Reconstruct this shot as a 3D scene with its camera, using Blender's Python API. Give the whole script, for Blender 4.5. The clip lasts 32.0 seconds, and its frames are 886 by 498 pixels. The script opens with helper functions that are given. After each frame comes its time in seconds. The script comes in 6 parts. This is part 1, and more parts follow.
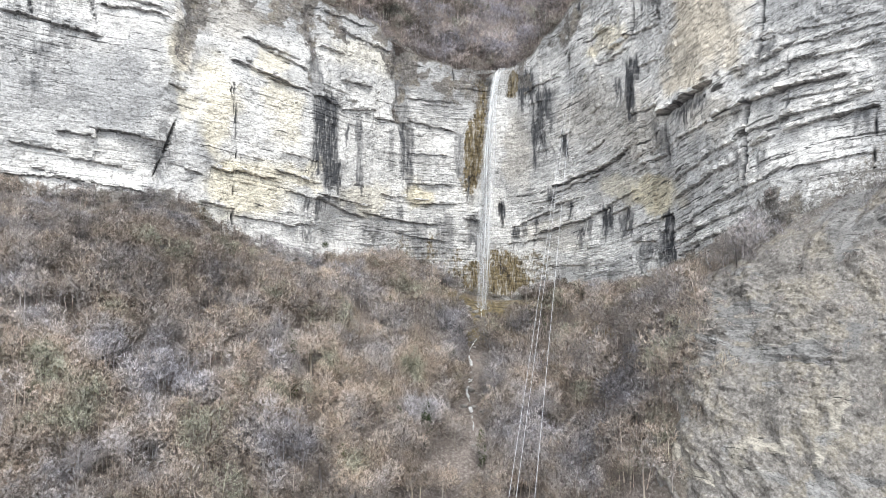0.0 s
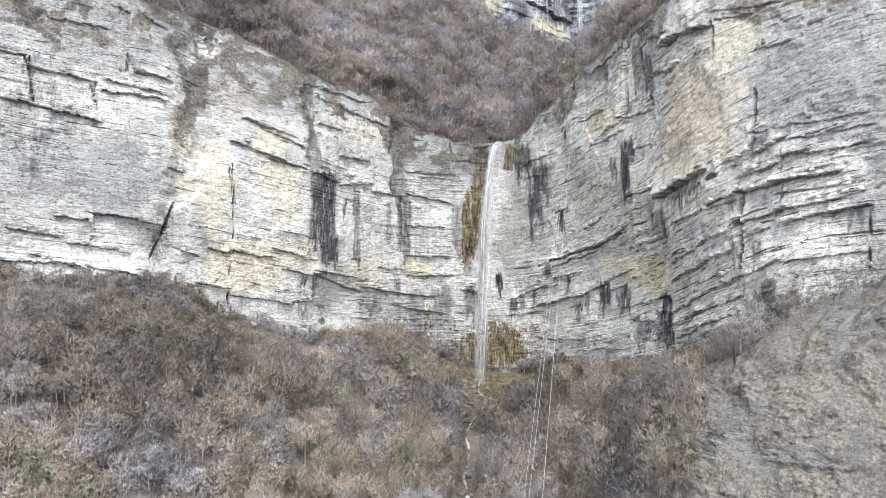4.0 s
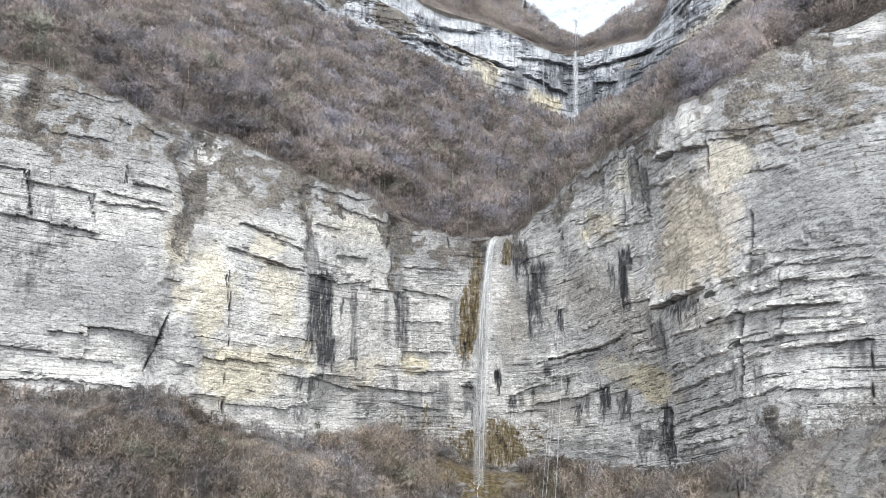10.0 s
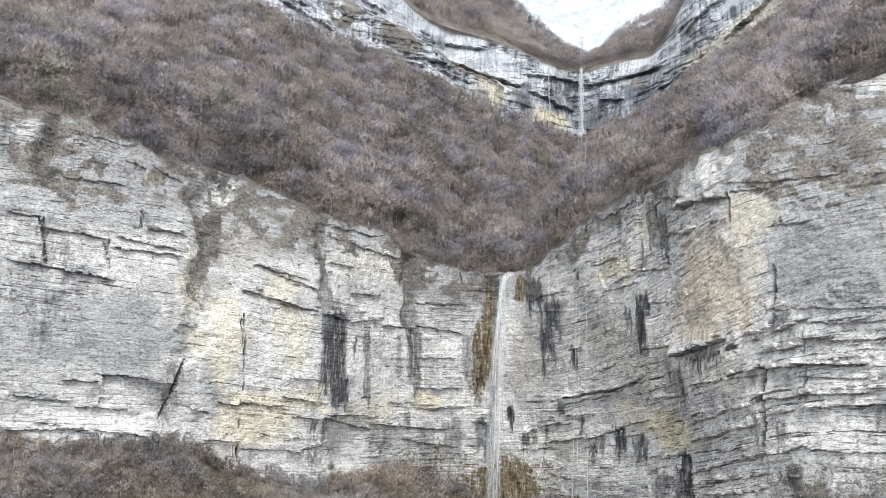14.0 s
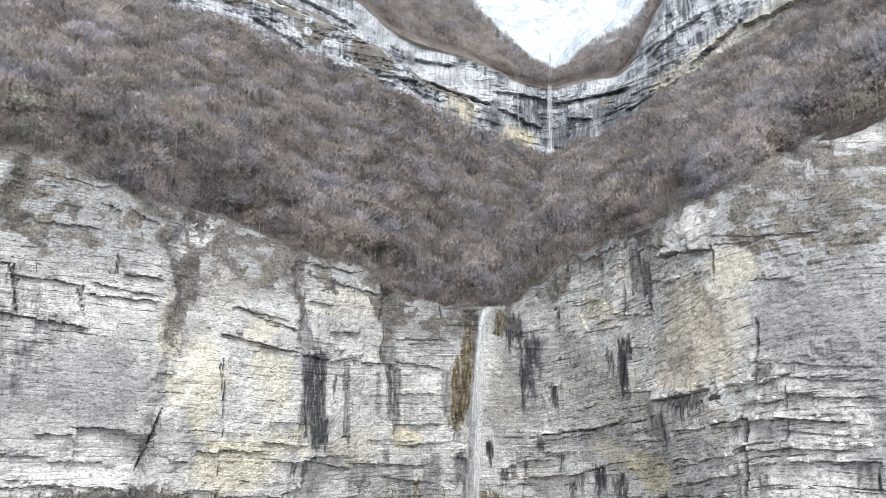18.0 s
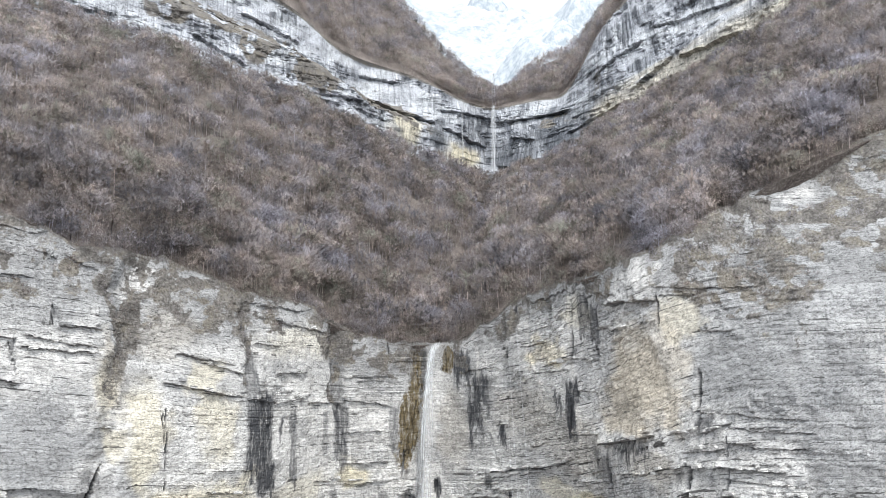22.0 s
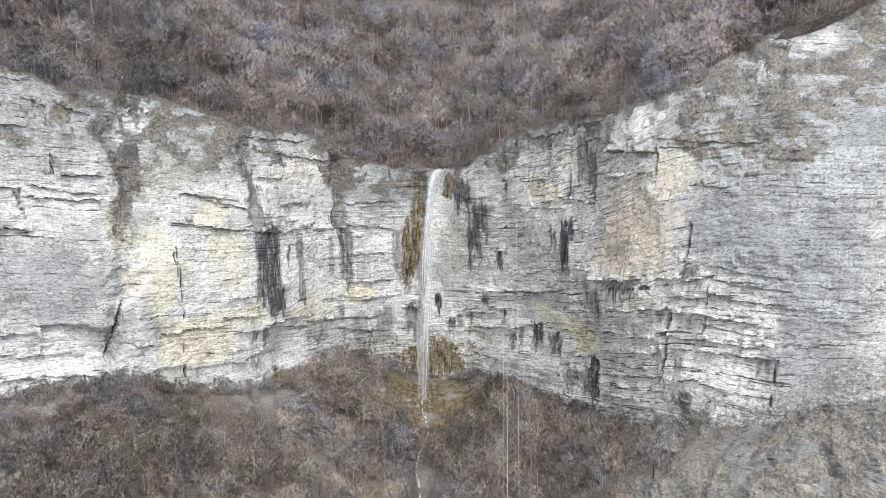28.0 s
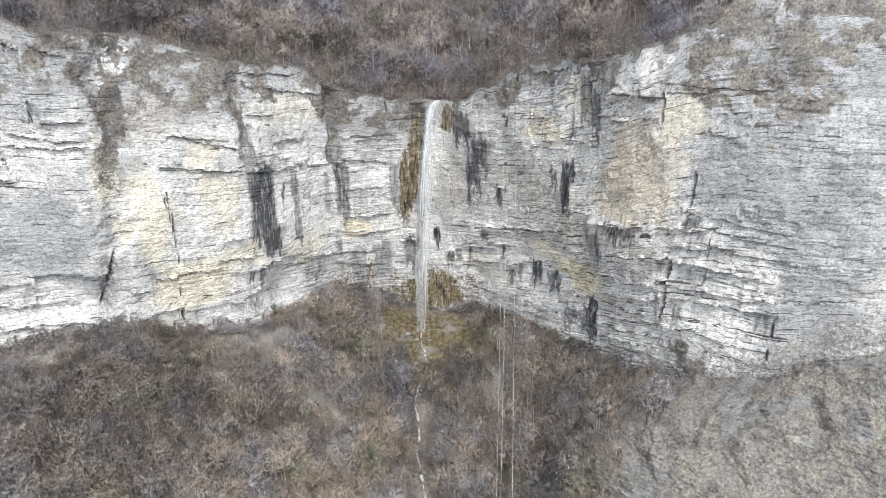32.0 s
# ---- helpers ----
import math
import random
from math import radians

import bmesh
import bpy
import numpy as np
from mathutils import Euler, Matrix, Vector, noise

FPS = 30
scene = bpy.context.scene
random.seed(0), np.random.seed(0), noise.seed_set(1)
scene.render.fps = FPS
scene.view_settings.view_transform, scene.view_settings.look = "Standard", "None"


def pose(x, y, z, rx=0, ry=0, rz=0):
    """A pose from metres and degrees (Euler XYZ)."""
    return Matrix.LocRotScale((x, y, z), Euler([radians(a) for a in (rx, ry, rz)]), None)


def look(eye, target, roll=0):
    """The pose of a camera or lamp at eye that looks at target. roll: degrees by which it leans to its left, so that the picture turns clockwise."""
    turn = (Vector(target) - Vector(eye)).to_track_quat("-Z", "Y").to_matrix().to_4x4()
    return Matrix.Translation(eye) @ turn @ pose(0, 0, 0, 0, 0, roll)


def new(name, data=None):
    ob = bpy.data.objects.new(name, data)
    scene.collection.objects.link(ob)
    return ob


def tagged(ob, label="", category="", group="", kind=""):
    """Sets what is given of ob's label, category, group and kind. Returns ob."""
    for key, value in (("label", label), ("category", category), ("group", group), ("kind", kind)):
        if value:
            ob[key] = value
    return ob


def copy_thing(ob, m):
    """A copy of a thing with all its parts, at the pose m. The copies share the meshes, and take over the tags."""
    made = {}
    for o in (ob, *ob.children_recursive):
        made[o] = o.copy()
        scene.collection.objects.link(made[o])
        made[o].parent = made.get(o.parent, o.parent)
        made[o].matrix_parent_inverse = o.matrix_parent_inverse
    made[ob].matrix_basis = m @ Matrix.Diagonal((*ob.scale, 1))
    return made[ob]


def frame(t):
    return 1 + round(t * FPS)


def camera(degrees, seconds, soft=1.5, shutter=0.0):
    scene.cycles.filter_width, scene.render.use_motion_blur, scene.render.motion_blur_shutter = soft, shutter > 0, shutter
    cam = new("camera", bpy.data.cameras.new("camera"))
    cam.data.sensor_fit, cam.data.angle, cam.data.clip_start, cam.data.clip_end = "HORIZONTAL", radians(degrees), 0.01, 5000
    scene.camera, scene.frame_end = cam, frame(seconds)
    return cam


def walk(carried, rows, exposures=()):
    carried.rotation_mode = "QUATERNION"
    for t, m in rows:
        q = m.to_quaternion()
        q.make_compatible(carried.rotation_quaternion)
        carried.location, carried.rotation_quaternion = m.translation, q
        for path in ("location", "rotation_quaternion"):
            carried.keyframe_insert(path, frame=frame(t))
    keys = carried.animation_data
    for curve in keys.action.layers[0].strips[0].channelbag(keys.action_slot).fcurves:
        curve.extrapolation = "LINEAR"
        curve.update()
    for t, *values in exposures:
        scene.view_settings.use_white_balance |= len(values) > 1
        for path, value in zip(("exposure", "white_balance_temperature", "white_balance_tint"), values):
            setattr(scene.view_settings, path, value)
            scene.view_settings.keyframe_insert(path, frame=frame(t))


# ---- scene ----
cam = camera(65.99, 32.0, soft=0.45)
PATH = [
    (0, (-6.78, -321.07, 29.27), (-10.40, -221.14, 30.36), 0.30),
    (1, (-6.85, -321.02, 33.21), (-10.41, -221.09, 34.31), 0.32),
    (1.5, (-6.68, -321.08, 35.25), (-10.24, -221.15, 36.51), 0.37),
    (2, (-6.60, -321.00, 37.44), (-10.18, -221.08, 39.03), 0.37),
    (2.5, (-6.49, -320.98, 39.78), (-10.10, -221.07, 42.16), 0.36),
    (3, (-6.31, -321.02, 42.47), (-9.90, -221.15, 46.08), 0.26),
    (3.5, (-5.77, -321.05, 44.54), (-9.43, -221.25, 49.63), 0.26),
    (5.5, (-5.46, -321.18, 52.42), (-8.90, -221.85, 63.49), 0.21),
    (6, (-5.44, -321.27, 54.27), (-8.85, -222.12, 66.88), 0.24),
    (7, (-5.37, -321.44, 58.34), (-8.80, -222.31, 71.11), 0.19),
    (8, (-5.16, -321.64, 62.71), (-8.64, -222.52, 75.54), 0.17),
    (9, (-5.17, -321.88, 67.02), (-8.62, -222.77, 79.91), 0.16),
    (10, (-5.33, -322.02, 71.39), (-8.75, -222.91, 84.29), 0.19),
    (11, (-5.99, -322.28, 75.64), (-9.42, -223.18, 88.61), 0.23),
    (12, (-7.34, -322.42, 79.93), (-10.78, -223.32, 92.89), 0.25),
    (13, (-9.56, -322.57, 84.32), (-12.93, -223.46, 97.23), 0.26),
    (14, (-12.44, -322.76, 88.70), (-15.61, -223.64, 101.61), 0.28),
    (14.5, (-13.93, -322.94, 90.96), (-17.01, -223.81, 103.80), 0.27),
    (16.5, (-19.09, -323.26, 99.67), (-21.25, -224.12, 112.57), 0.25),
    (17, (-20.14, -323.27, 101.75), (-20.85, -224.11, 114.63), 0.21),
    (17.5, (-21.49, -323.50, 104.06), (-20.01, -224.33, 116.83), 0.15),
    (18, (-22.53, -323.60, 106.09), (-19.70, -224.46, 118.88), 0.09),
    (19, (-24.85, -324.07, 110.55), (-19.58, -225.03, 123.32), -0.02),
    (20, (-26.79, -324.28, 114.74), (-19.16, -225.39, 127.54), -0.28),
    (21, (-27.24, -324.85, 119.03), (-17.05, -226.21, 131.89), -0.33),
    (22, (-26.98, -324.99, 123.15), (-15.33, -226.52, 136.11), -0.37),
    (23, (-27.09, -325.51, 127.22), (-14.83, -227.13, 140.31), -0.37),
    (24, (-27.23, -325.82, 131.46), (-14.87, -227.47, 144.65), -0.34),
    (24.5, (-27.20, -325.72, 133.60), (-14.80, -227.34, 146.57), -0.32),
    (25, (-27.30, -325.80, 135.58), (-14.86, -227.19, 146.62), -0.32),
    (25.5, (-26.75, -325.52, 137.10), (-14.56, -226.42, 142.68), -0.27),
    (26, (-26.24, -325.36, 138.96), (-14.48, -226.09, 136.27), -0.27),
    (26.5, (-25.94, -325.31, 141.66), (-14.49, -226.42, 132.21), -0.31),
    (28.5, (-20.61, -324.53, 154.72), (-11.22, -227.37, 133.00), -0.09),
    (29, (-19.74, -323.83, 156.74), (-10.53, -226.68, 134.90), -0.13),
    (30, (-18.83, -321.46, 159.78), (-9.57, -224.20, 138.46), -0.12),
    (31, (-18.93, -318.50, 163.31), (-9.33, -221.36, 141.55), -0.06),
    (31.5, (-18.95, -317.11, 165.62), (-9.52, -221.34, 138.46), -0.03),
    (32, (-18.42, -314.87, 167.84), (-9.57, -221.60, 132.88), -0.31),
]
walk(cam, [(t, look(eye, target, roll)) for t, eye, target, roll in PATH], [(0, 1.15), (6, 1.0), (13, 0.87), (20, 0.83), (25, 0.87), (29, 0.95), (32, 0.99)])

# ---- light ----
SUN_ELEV, SUN_TURN = 54.0, 172.0
world = bpy.data.worlds.new("overcast")
scene.world = world
world.use_nodes = True
wn, wl = world.node_tree.nodes, world.node_tree.links
wn.clear()
sky = wn.new("ShaderNodeTexSky")
sky.sky_type, sky.sun_disc = "NISHITA", False
sky.sun_elevation, sky.sun_rotation = radians(SUN_ELEV), radians(SUN_TURN)
cloud = wn.new("ShaderNodeMix")
cloud.data_type = "RGBA"
cloud.inputs[0].default_value = 0.86
cloud.inputs[7].default_value = (9.0, 9.6, 10.4, 1)
wback = wn.new("ShaderNodeBackground")
wback.inputs[1].default_value = 0.1
wout = wn.new("ShaderNodeOutputWorld")
wl.new(sky.outputs[0], cloud.inputs[6])
wl.new(cloud.outputs[2], wback.inputs[0])
wl.new(wback.outputs[0], wout.inputs[0])
sun = new("sun", bpy.data.lights.new("sun", "SUN"))
sun.data.energy, sun.data.angle, sun.data.color = 1.5, radians(20), (1, 0.97, 0.92)
sun.matrix_world = pose(0, 0, 500, 90 - SUN_ELEV, 0, 180 - SUN_TURN)


# ---- materials ----
def nodes_of(name):
    m = bpy.data.materials.new(name)
    m.use_nodes = True
    n, l = m.node_tree.nodes, m.node_tree.links
    n.clear()
    out = n.new("ShaderNodeOutputMaterial")
    b = n.new("ShaderNodeBsdfPrincipled")
    l.new(b.outputs[0], out.inputs[0])
    return m, n, l, b, out


def tex(n, l, kind, scale, stretch=(1, 1, 1), detail=4.0, rough=0.55):
    geo = n.new("ShaderNodeNewGeometry")
    mp = n.new("ShaderNodeMapping")
    mp.inputs["Scale"].default_value = stretch
    l.new(geo.outputs["Position"], mp.inputs[0])
    if kind == "noise":
        t = n.new("ShaderNodeTexNoise")
        t.inputs["Scale"].default_value, t.inputs["Detail"].default_value, t.inputs["Roughness"].default_value = scale, detail, rough
    else:
        t = n.new("ShaderNodeTexVoronoi")
        t.inputs["Scale"].default_value = scale
    l.new(mp.outputs[0], t.inputs["Vector"])
    return t.outputs[0]


def ramp(n, l, src, stops):
    r = n.new("ShaderNodeValToRGB")
    while len(r.color_ramp.elements) < len(stops):
        r.color_ramp.elements.new(0.5)
    for e, (p, c) in zip(r.color_ramp.elements, stops):
        e.position, e.color = p, (*c, 1) if len(c) == 3 else c
    l.new(src, r.inputs[0])
    return r.outputs[0]


def grey(v):
    return (v, v, v)


def mix(n, l, fac, a, b, mode="MIX"):
    m = n.new("ShaderNodeMix")
    m.data_type, m.blend_type = "RGBA", mode
    for sock, v in ((0, fac), (6, a), (7, b)):
        if isinstance(v, (int, float)):
            m.inputs[sock].default_value = v
        elif isinstance(v, tuple):
            m.inputs[sock].default_value = (*v, 1)
        else:
            l.new(v, m.inputs[sock])
    return m.outputs[2]


def times(n, l, a, b):
    m = n.new("ShaderNodeMath")
    m.operation = "MULTIPLY"
    for i, v in enumerate((a, b)):
        if isinstance(v, (int, float)):
            m.inputs[i].default_value = v
        else:
            l.new(v, m.inputs[i])
    return m.outputs[0]


def attr(n, name):
    a = n.new("ShaderNodeAttribute")
    a.attribute_name = name
    return a


def bump(n, l, b, height, strength, dist):
    k = n.new("ShaderNodeBump")
    k.inputs["Strength"].default_value, k.inputs["Distance"].default_value = strength, dist
    l.new(height, k.inputs["Height"])
    l.new(k.outputs[0], b.inputs["Normal"])


def rock_material(name, pale, mid, dark, streak=0.0):
    """Layered limestone. The mesh carries the masks: dark seepage and painted shade, yellow, ochre moss, scrub; grey
    weathering, tan rock; and its bedding.
    """
    m, n, l, b, _ = nodes_of(name)
    beds = attr(n, "bed").outputs["Vector"]

    def along_bed(scale, stretch, detail, rough):
        mp = n.new("ShaderNodeMapping")
        mp.inputs["Scale"].default_value = stretch
        l.new(beds, mp.inputs[0])
        t = n.new("ShaderNodeTexNoise")
        t.inputs["Scale"].default_value, t.inputs["Detail"].default_value, t.inputs["Roughness"].default_value = scale, detail, rough
        l.new(mp.outputs[0], t.inputs["Vector"])
        return t.outputs[0]

    def calc(op, a, b=None, c=None):
        k = n.new("ShaderNodeMath")
        k.operation = op
        for i, v in enumerate((a, b, c)):
            if v is None:
                continue
            if isinstance(v, (int, float)):
                k.inputs[i].default_value = v
            else:
                l.new(v, k.inputs[i])
        return k.outputs[0]

    def pair(a, b, c=0.0):
        k = n.new("ShaderNodeCombineXYZ")
        for i, v in enumerate((a, b, c)):
            if isinstance(v, (int, float)):
                k.inputs[i].default_value = v
            else:
                l.new(v, k.inputs[i])
        return k.outputs[0]

    def chance(vec):
        k = n.new("ShaderNodeTexWhiteNoise")
        k.noise_dimensions = "3D"
        l.new(vec, k.inputs["Vector"])
        return k.outputs["Value"]

    def cloud(vec, detail=2.0):
        k = n.new("ShaderNodeTexNoise")
        k.inputs["Scale"].default_value, k.inputs["Detail"].default_value = 1.0, detail
        l.new(vec, k.inputs["Vector"])
        return k.outputs[0]

    masks, masks2 = attr(n, "masks"), attr(n, "masks_more")
    sep, sep2 = n.new("ShaderNodeSeparateColor"), n.new("ShaderNodeSeparateColor")
    l.new(masks.outputs["Color"], sep.inputs[0])
    l.new(masks2.outputs["Color"], sep2.inputs[0])
    broken = sep2.outputs[2]
    split = n.new("ShaderNodeSeparateXYZ")
    l.new(beds, split.inputs[0])
    run, rise = split.outputs[0], split.outputs[1]
    sway = calc("MULTIPLY", calc("SUBTRACT", cloud(pair(calc("MULTIPLY", run, 0.09), calc("MULTIPLY", rise, 0.2)), 5.0), 0.5), 2.2)
    jag = calc("MULTIPLY", calc("SUBTRACT", cloud(pair(calc("MULTIPLY", run, 0.9), calc("MULTIPLY", rise, 0.9)), 4.0), 0.5), 0.7)
    uneven = calc("MULTIPLY", calc("SUBTRACT", cloud(pair(0.0, calc("MULTIPLY", rise, 0.27)), 4.0), 0.5), 7.0)
    rise2, run2 = calc("ADD", calc("ADD", rise, uneven), calc("ADD", sway, calc("MULTIPLY", jag, 0.5))), calc("ADD", run, jag)

    def courses(high, wide, gap, joint, few, seed):
        """Courses of squared blocks: bedding cracks that open and close, upright joints here and there, each block's own shade."""
        y = calc("ADD", calc("DIVIDE", rise2, high), seed)
        row, f = calc("FLOOR", y), calc("FRACT", y)
        width = calc("MULTIPLY", calc("SUBTRACT", calc("MULTIPLY_ADD", broken, 0.11, cloud(pair(calc("MULTIPLY", run2, 0.35 / high ** 0.5), calc("MULTIPLY", row, 7.31), seed), 3.0)), few), gap * 9)
        crack = calc("LESS_THAN", calc("MULTIPLY", f, high), calc("MINIMUM", width, gap * 1.7))
        x = calc("ADD", calc("DIVIDE", run2, wide), calc("MULTIPLY", chance(pair(row, seed)), 9.0))
        cell, g = calc("FLOOR", x), calc("FRACT", x)
        toss = chance(pair(cell, row, seed))
        split_ = calc("MULTIPLY", calc("LESS_THAN", calc("MULTIPLY", g, wide), joint), calc("GREATER_THAN", toss, 0.46 + few))
        return calc("MAXIMUM", crack, split_), chance(pair(row, cell, seed + 3))

    big = along_bed(1.0, (0.03, 0.05, 0.01), 5, 0.6)
    col = ramp(n, l, big, [(0.34, mid), (0.48, pale), (0.66, tuple(min(0.86, c * 1.12) for c in pale))])
    col = mix(n, l, sep2.outputs[0], col, mix(n, l, 1.0, col, (0.5, 0.512, 0.53), "MULTIPLY"))
    col = mix(n, l, times(n, l, sep.outputs[1], 0.9), col, (0.84, 0.76, 0.56))
    col = mix(n, l, times(n, l, sep2.outputs[1], 0.85), col, (0.6, 0.53, 0.42))
    patch = ramp(n, l, along_bed(1.0, (0.25, 0.4, 0.2), 8, 0.8), [(0.4, grey(0.72)), (0.47, grey(1.0))])
    col = mix(n, l, 0.6, col, patch, "MULTIPLY")
    speck = ramp(n, l, along_bed(1.0, (1.5, 2.6, 1.5), 5, 0.9), [(0.36, grey(0.2)), (0.43, grey(0.7)), (0.46, grey(1.0)), (0.58, grey(1.0)), (0.62, grey(1.14))])
    col = mix(n, l, 0.75, col, speck, "MULTIPLY")
    smear = ramp(n, l, along_bed(1.0, (1.5, 0.4, 0.8), 6, 0.8), [(0.38, grey(0.5)), (0.44, grey(1.0))])
    col = mix(n, l, 0.5, col, smear, "MULTIPLY")
    # thin beds, broken up along their length
    leaf = ramp(n, l, along_bed(1.0, (0.3, 3.2, 0.3), 6, 0.78), [(0.385, grey(0.3)), (0.41, grey(1.0)), (0.58, grey(1.0)), (0.61, grey(1.1))])
    col = mix(n, l, 0.35, col, leaf, "MULTIPLY")
    grit = ramp(n, l, along_bed(1.0, (1.7, 2.3, 1.7), 5, 0.95), [(0.42, grey(0.42)), (0.455, grey(1.0))])
    col = mix(n, l, 0.85, col, grit, "MULTIPLY")
    chips = ramp(n, l, along_bed(1.0, (0.8, 1.5, 0.8), 7, 0.85), [(0.42, grey(0.3)), (0.455, grey(1.0)), (0.55, grey(1.0)), (0.58, grey(1.15))])
    col = mix(n, l, 0.88, col, chips, "MULTIPLY")
    # where the face is broken into courses
    gate_a = ramp(n, l, along_bed(1.0, (0.05, 0.11, 0.1), 4, 0.65), [(0.45, grey(0.06)), (0.54, grey(1))])
    gate_a = calc("MAXIMUM", gate_a, broken)
    gate_b = ramp(n, l, along_bed(1.0, (0.12, 0.2, 0.3), 4, 0.65), [(0.47, grey(0.0)), (0.55, grey(1))])
    gate_b = calc("MAXIMUM", gate_b, calc("MULTIPLY", broken, 0.8))
    relief = None
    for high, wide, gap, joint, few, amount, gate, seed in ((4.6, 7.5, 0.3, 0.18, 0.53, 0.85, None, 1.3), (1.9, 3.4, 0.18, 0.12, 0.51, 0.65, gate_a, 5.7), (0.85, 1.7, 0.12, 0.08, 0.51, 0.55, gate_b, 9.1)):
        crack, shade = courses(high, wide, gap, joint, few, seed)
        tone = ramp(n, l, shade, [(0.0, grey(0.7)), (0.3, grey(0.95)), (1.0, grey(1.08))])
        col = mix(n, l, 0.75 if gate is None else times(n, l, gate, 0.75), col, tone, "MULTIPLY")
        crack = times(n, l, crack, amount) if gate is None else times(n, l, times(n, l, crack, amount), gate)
        # the cracks' inner shade is put into the colour as near-black
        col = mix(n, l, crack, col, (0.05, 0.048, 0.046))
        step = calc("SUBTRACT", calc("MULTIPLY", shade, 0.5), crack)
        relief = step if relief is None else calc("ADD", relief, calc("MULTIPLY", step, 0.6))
    grain = ramp(n, l, along_bed(1.0, (1.3, 3.0, 1.0), 7, 0.8), [(0.36, grey(0.6)), (0.44, grey(0.98)), (0.66, grey(1.06))])
    col = mix(n, l, 0.7, col, grain, "MULTIPLY")
    runs = ramp(n, l, along_bed(1.0, (0.6, 0.04, 0.3), 5, 0.7), [(0.38, grey(0.28)), (0.5, grey(1))])
    col = mix(n, l, 0.12 + streak, col, runs, "MULTIPLY")
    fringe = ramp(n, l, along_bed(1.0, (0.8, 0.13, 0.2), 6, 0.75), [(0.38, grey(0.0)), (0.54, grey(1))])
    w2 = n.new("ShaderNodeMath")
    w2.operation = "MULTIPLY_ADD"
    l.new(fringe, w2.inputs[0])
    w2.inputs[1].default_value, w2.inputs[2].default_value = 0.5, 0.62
    wet_and_shade = n.new("ShaderNodeMath")
    wet_and_shade.operation, wet_and_shade.use_clamp = "MULTIPLY", True
    l.new(sep.outputs[0], wet_and_shade.inputs[0])
    l.new(w2.outputs[0], wet_and_shade.inputs[1])
    # one dark colour for seepage and for the shade painted under ledges
    col = mix(n, l, wet_and_shade.outputs[0], col, dark)
    moss = ramp(n, l, along_bed(1.0, (0.9, 0.16, 0.4), 7, 0.75), [(0.38, (0.045, 0.038, 0.03)), (0.45, (0.11, 0.088, 0.056)), (0.5, (0.22, 0.172, 0.09)), (0.55, (0.17, 0.15, 0.12)), (0.62, (0.42, 0.39, 0.33))])
    moss = mix(n, l, 0.8, moss, chips, "MULTIPLY")
    rim = calc("MULTIPLY_ADD", calc("SUBTRACT", along_bed(1.0, (0.55, 0.4, 0.4), 6, 0.75), 0.5), 2.2, sep.outputs[2])
    furred = n.new("ShaderNodeMapRange")
    l.new(rim, furred.inputs[0])
    furred.inputs[1].default_value, furred.inputs[2].default_value = 0.4, 0.7
    col = mix(n, l, furred.outputs[0], col, moss)
    scrub = ramp(n, l, tex(n, l, "noise", 1.1, (1, 1, 1), 7, 0.8), [(0.34, (0.06, 0.055, 0.05)), (0.47, (0.17, 0.158, 0.145)), (0.58, (0.27, 0.256, 0.238)), (0.7, (0.46, 0.45, 0.43))])
    drift = ramp(n, l, tex(n, l, "noise", 0.12, (1, 1, 1), 5, 0.7), [(0.35, grey(0.5)), (0.5, grey(0.95)), (0.6, (1.1, 1.07, 0.96)), (0.68, (0.92, 0.9, 0.87))])
    scrub = mix(n, l, 0.9, scrub, drift, "MULTIPLY")
    edge = calc("MULTIPLY_ADD", calc("SUBTRACT", tex(n, l, "noise", 0.9, (1, 1, 1), 6, 0.8), 0.5), 1.8, masks.outputs["Alpha"])
    tuft = n.new("ShaderNodeMapRange")
    l.new(edge, tuft.inputs[0])
    tuft.inputs[1].default_value, tuft.inputs[2].default_value = 0.4, 0.62
    col = mix(n, l, tuft.outputs[0], col, scrub)
    l.new(col, b.inputs["Base Color"])
    b.inputs["Roughness"].default_value = 0.9
    b.inputs["Specular IOR Level"].default_value = 0.2
    h = mix(n, l, 0.4, along_bed(1.0, (0.6, 1.3, 0.5), 8, 0.8), tex(n, l, "noise", 2.0, (1, 1, 1.2), 6, 0.8))
    h = calc("ADD", calc("MULTIPLY", h, 0.38), calc("MULTIPLY", relief, 0.45))
    bump(n, l, b, h, 1.0, 0.25)
    return m


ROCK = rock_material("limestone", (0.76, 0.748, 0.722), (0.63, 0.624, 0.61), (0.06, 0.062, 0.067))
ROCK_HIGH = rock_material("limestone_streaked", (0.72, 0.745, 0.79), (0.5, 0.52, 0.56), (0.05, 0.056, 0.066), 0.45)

APRON = rock_material("scrubby_limestone", (0.27, 0.265, 0.256), (0.2, 0.196, 0.19), (0.08, 0.078, 0.078))


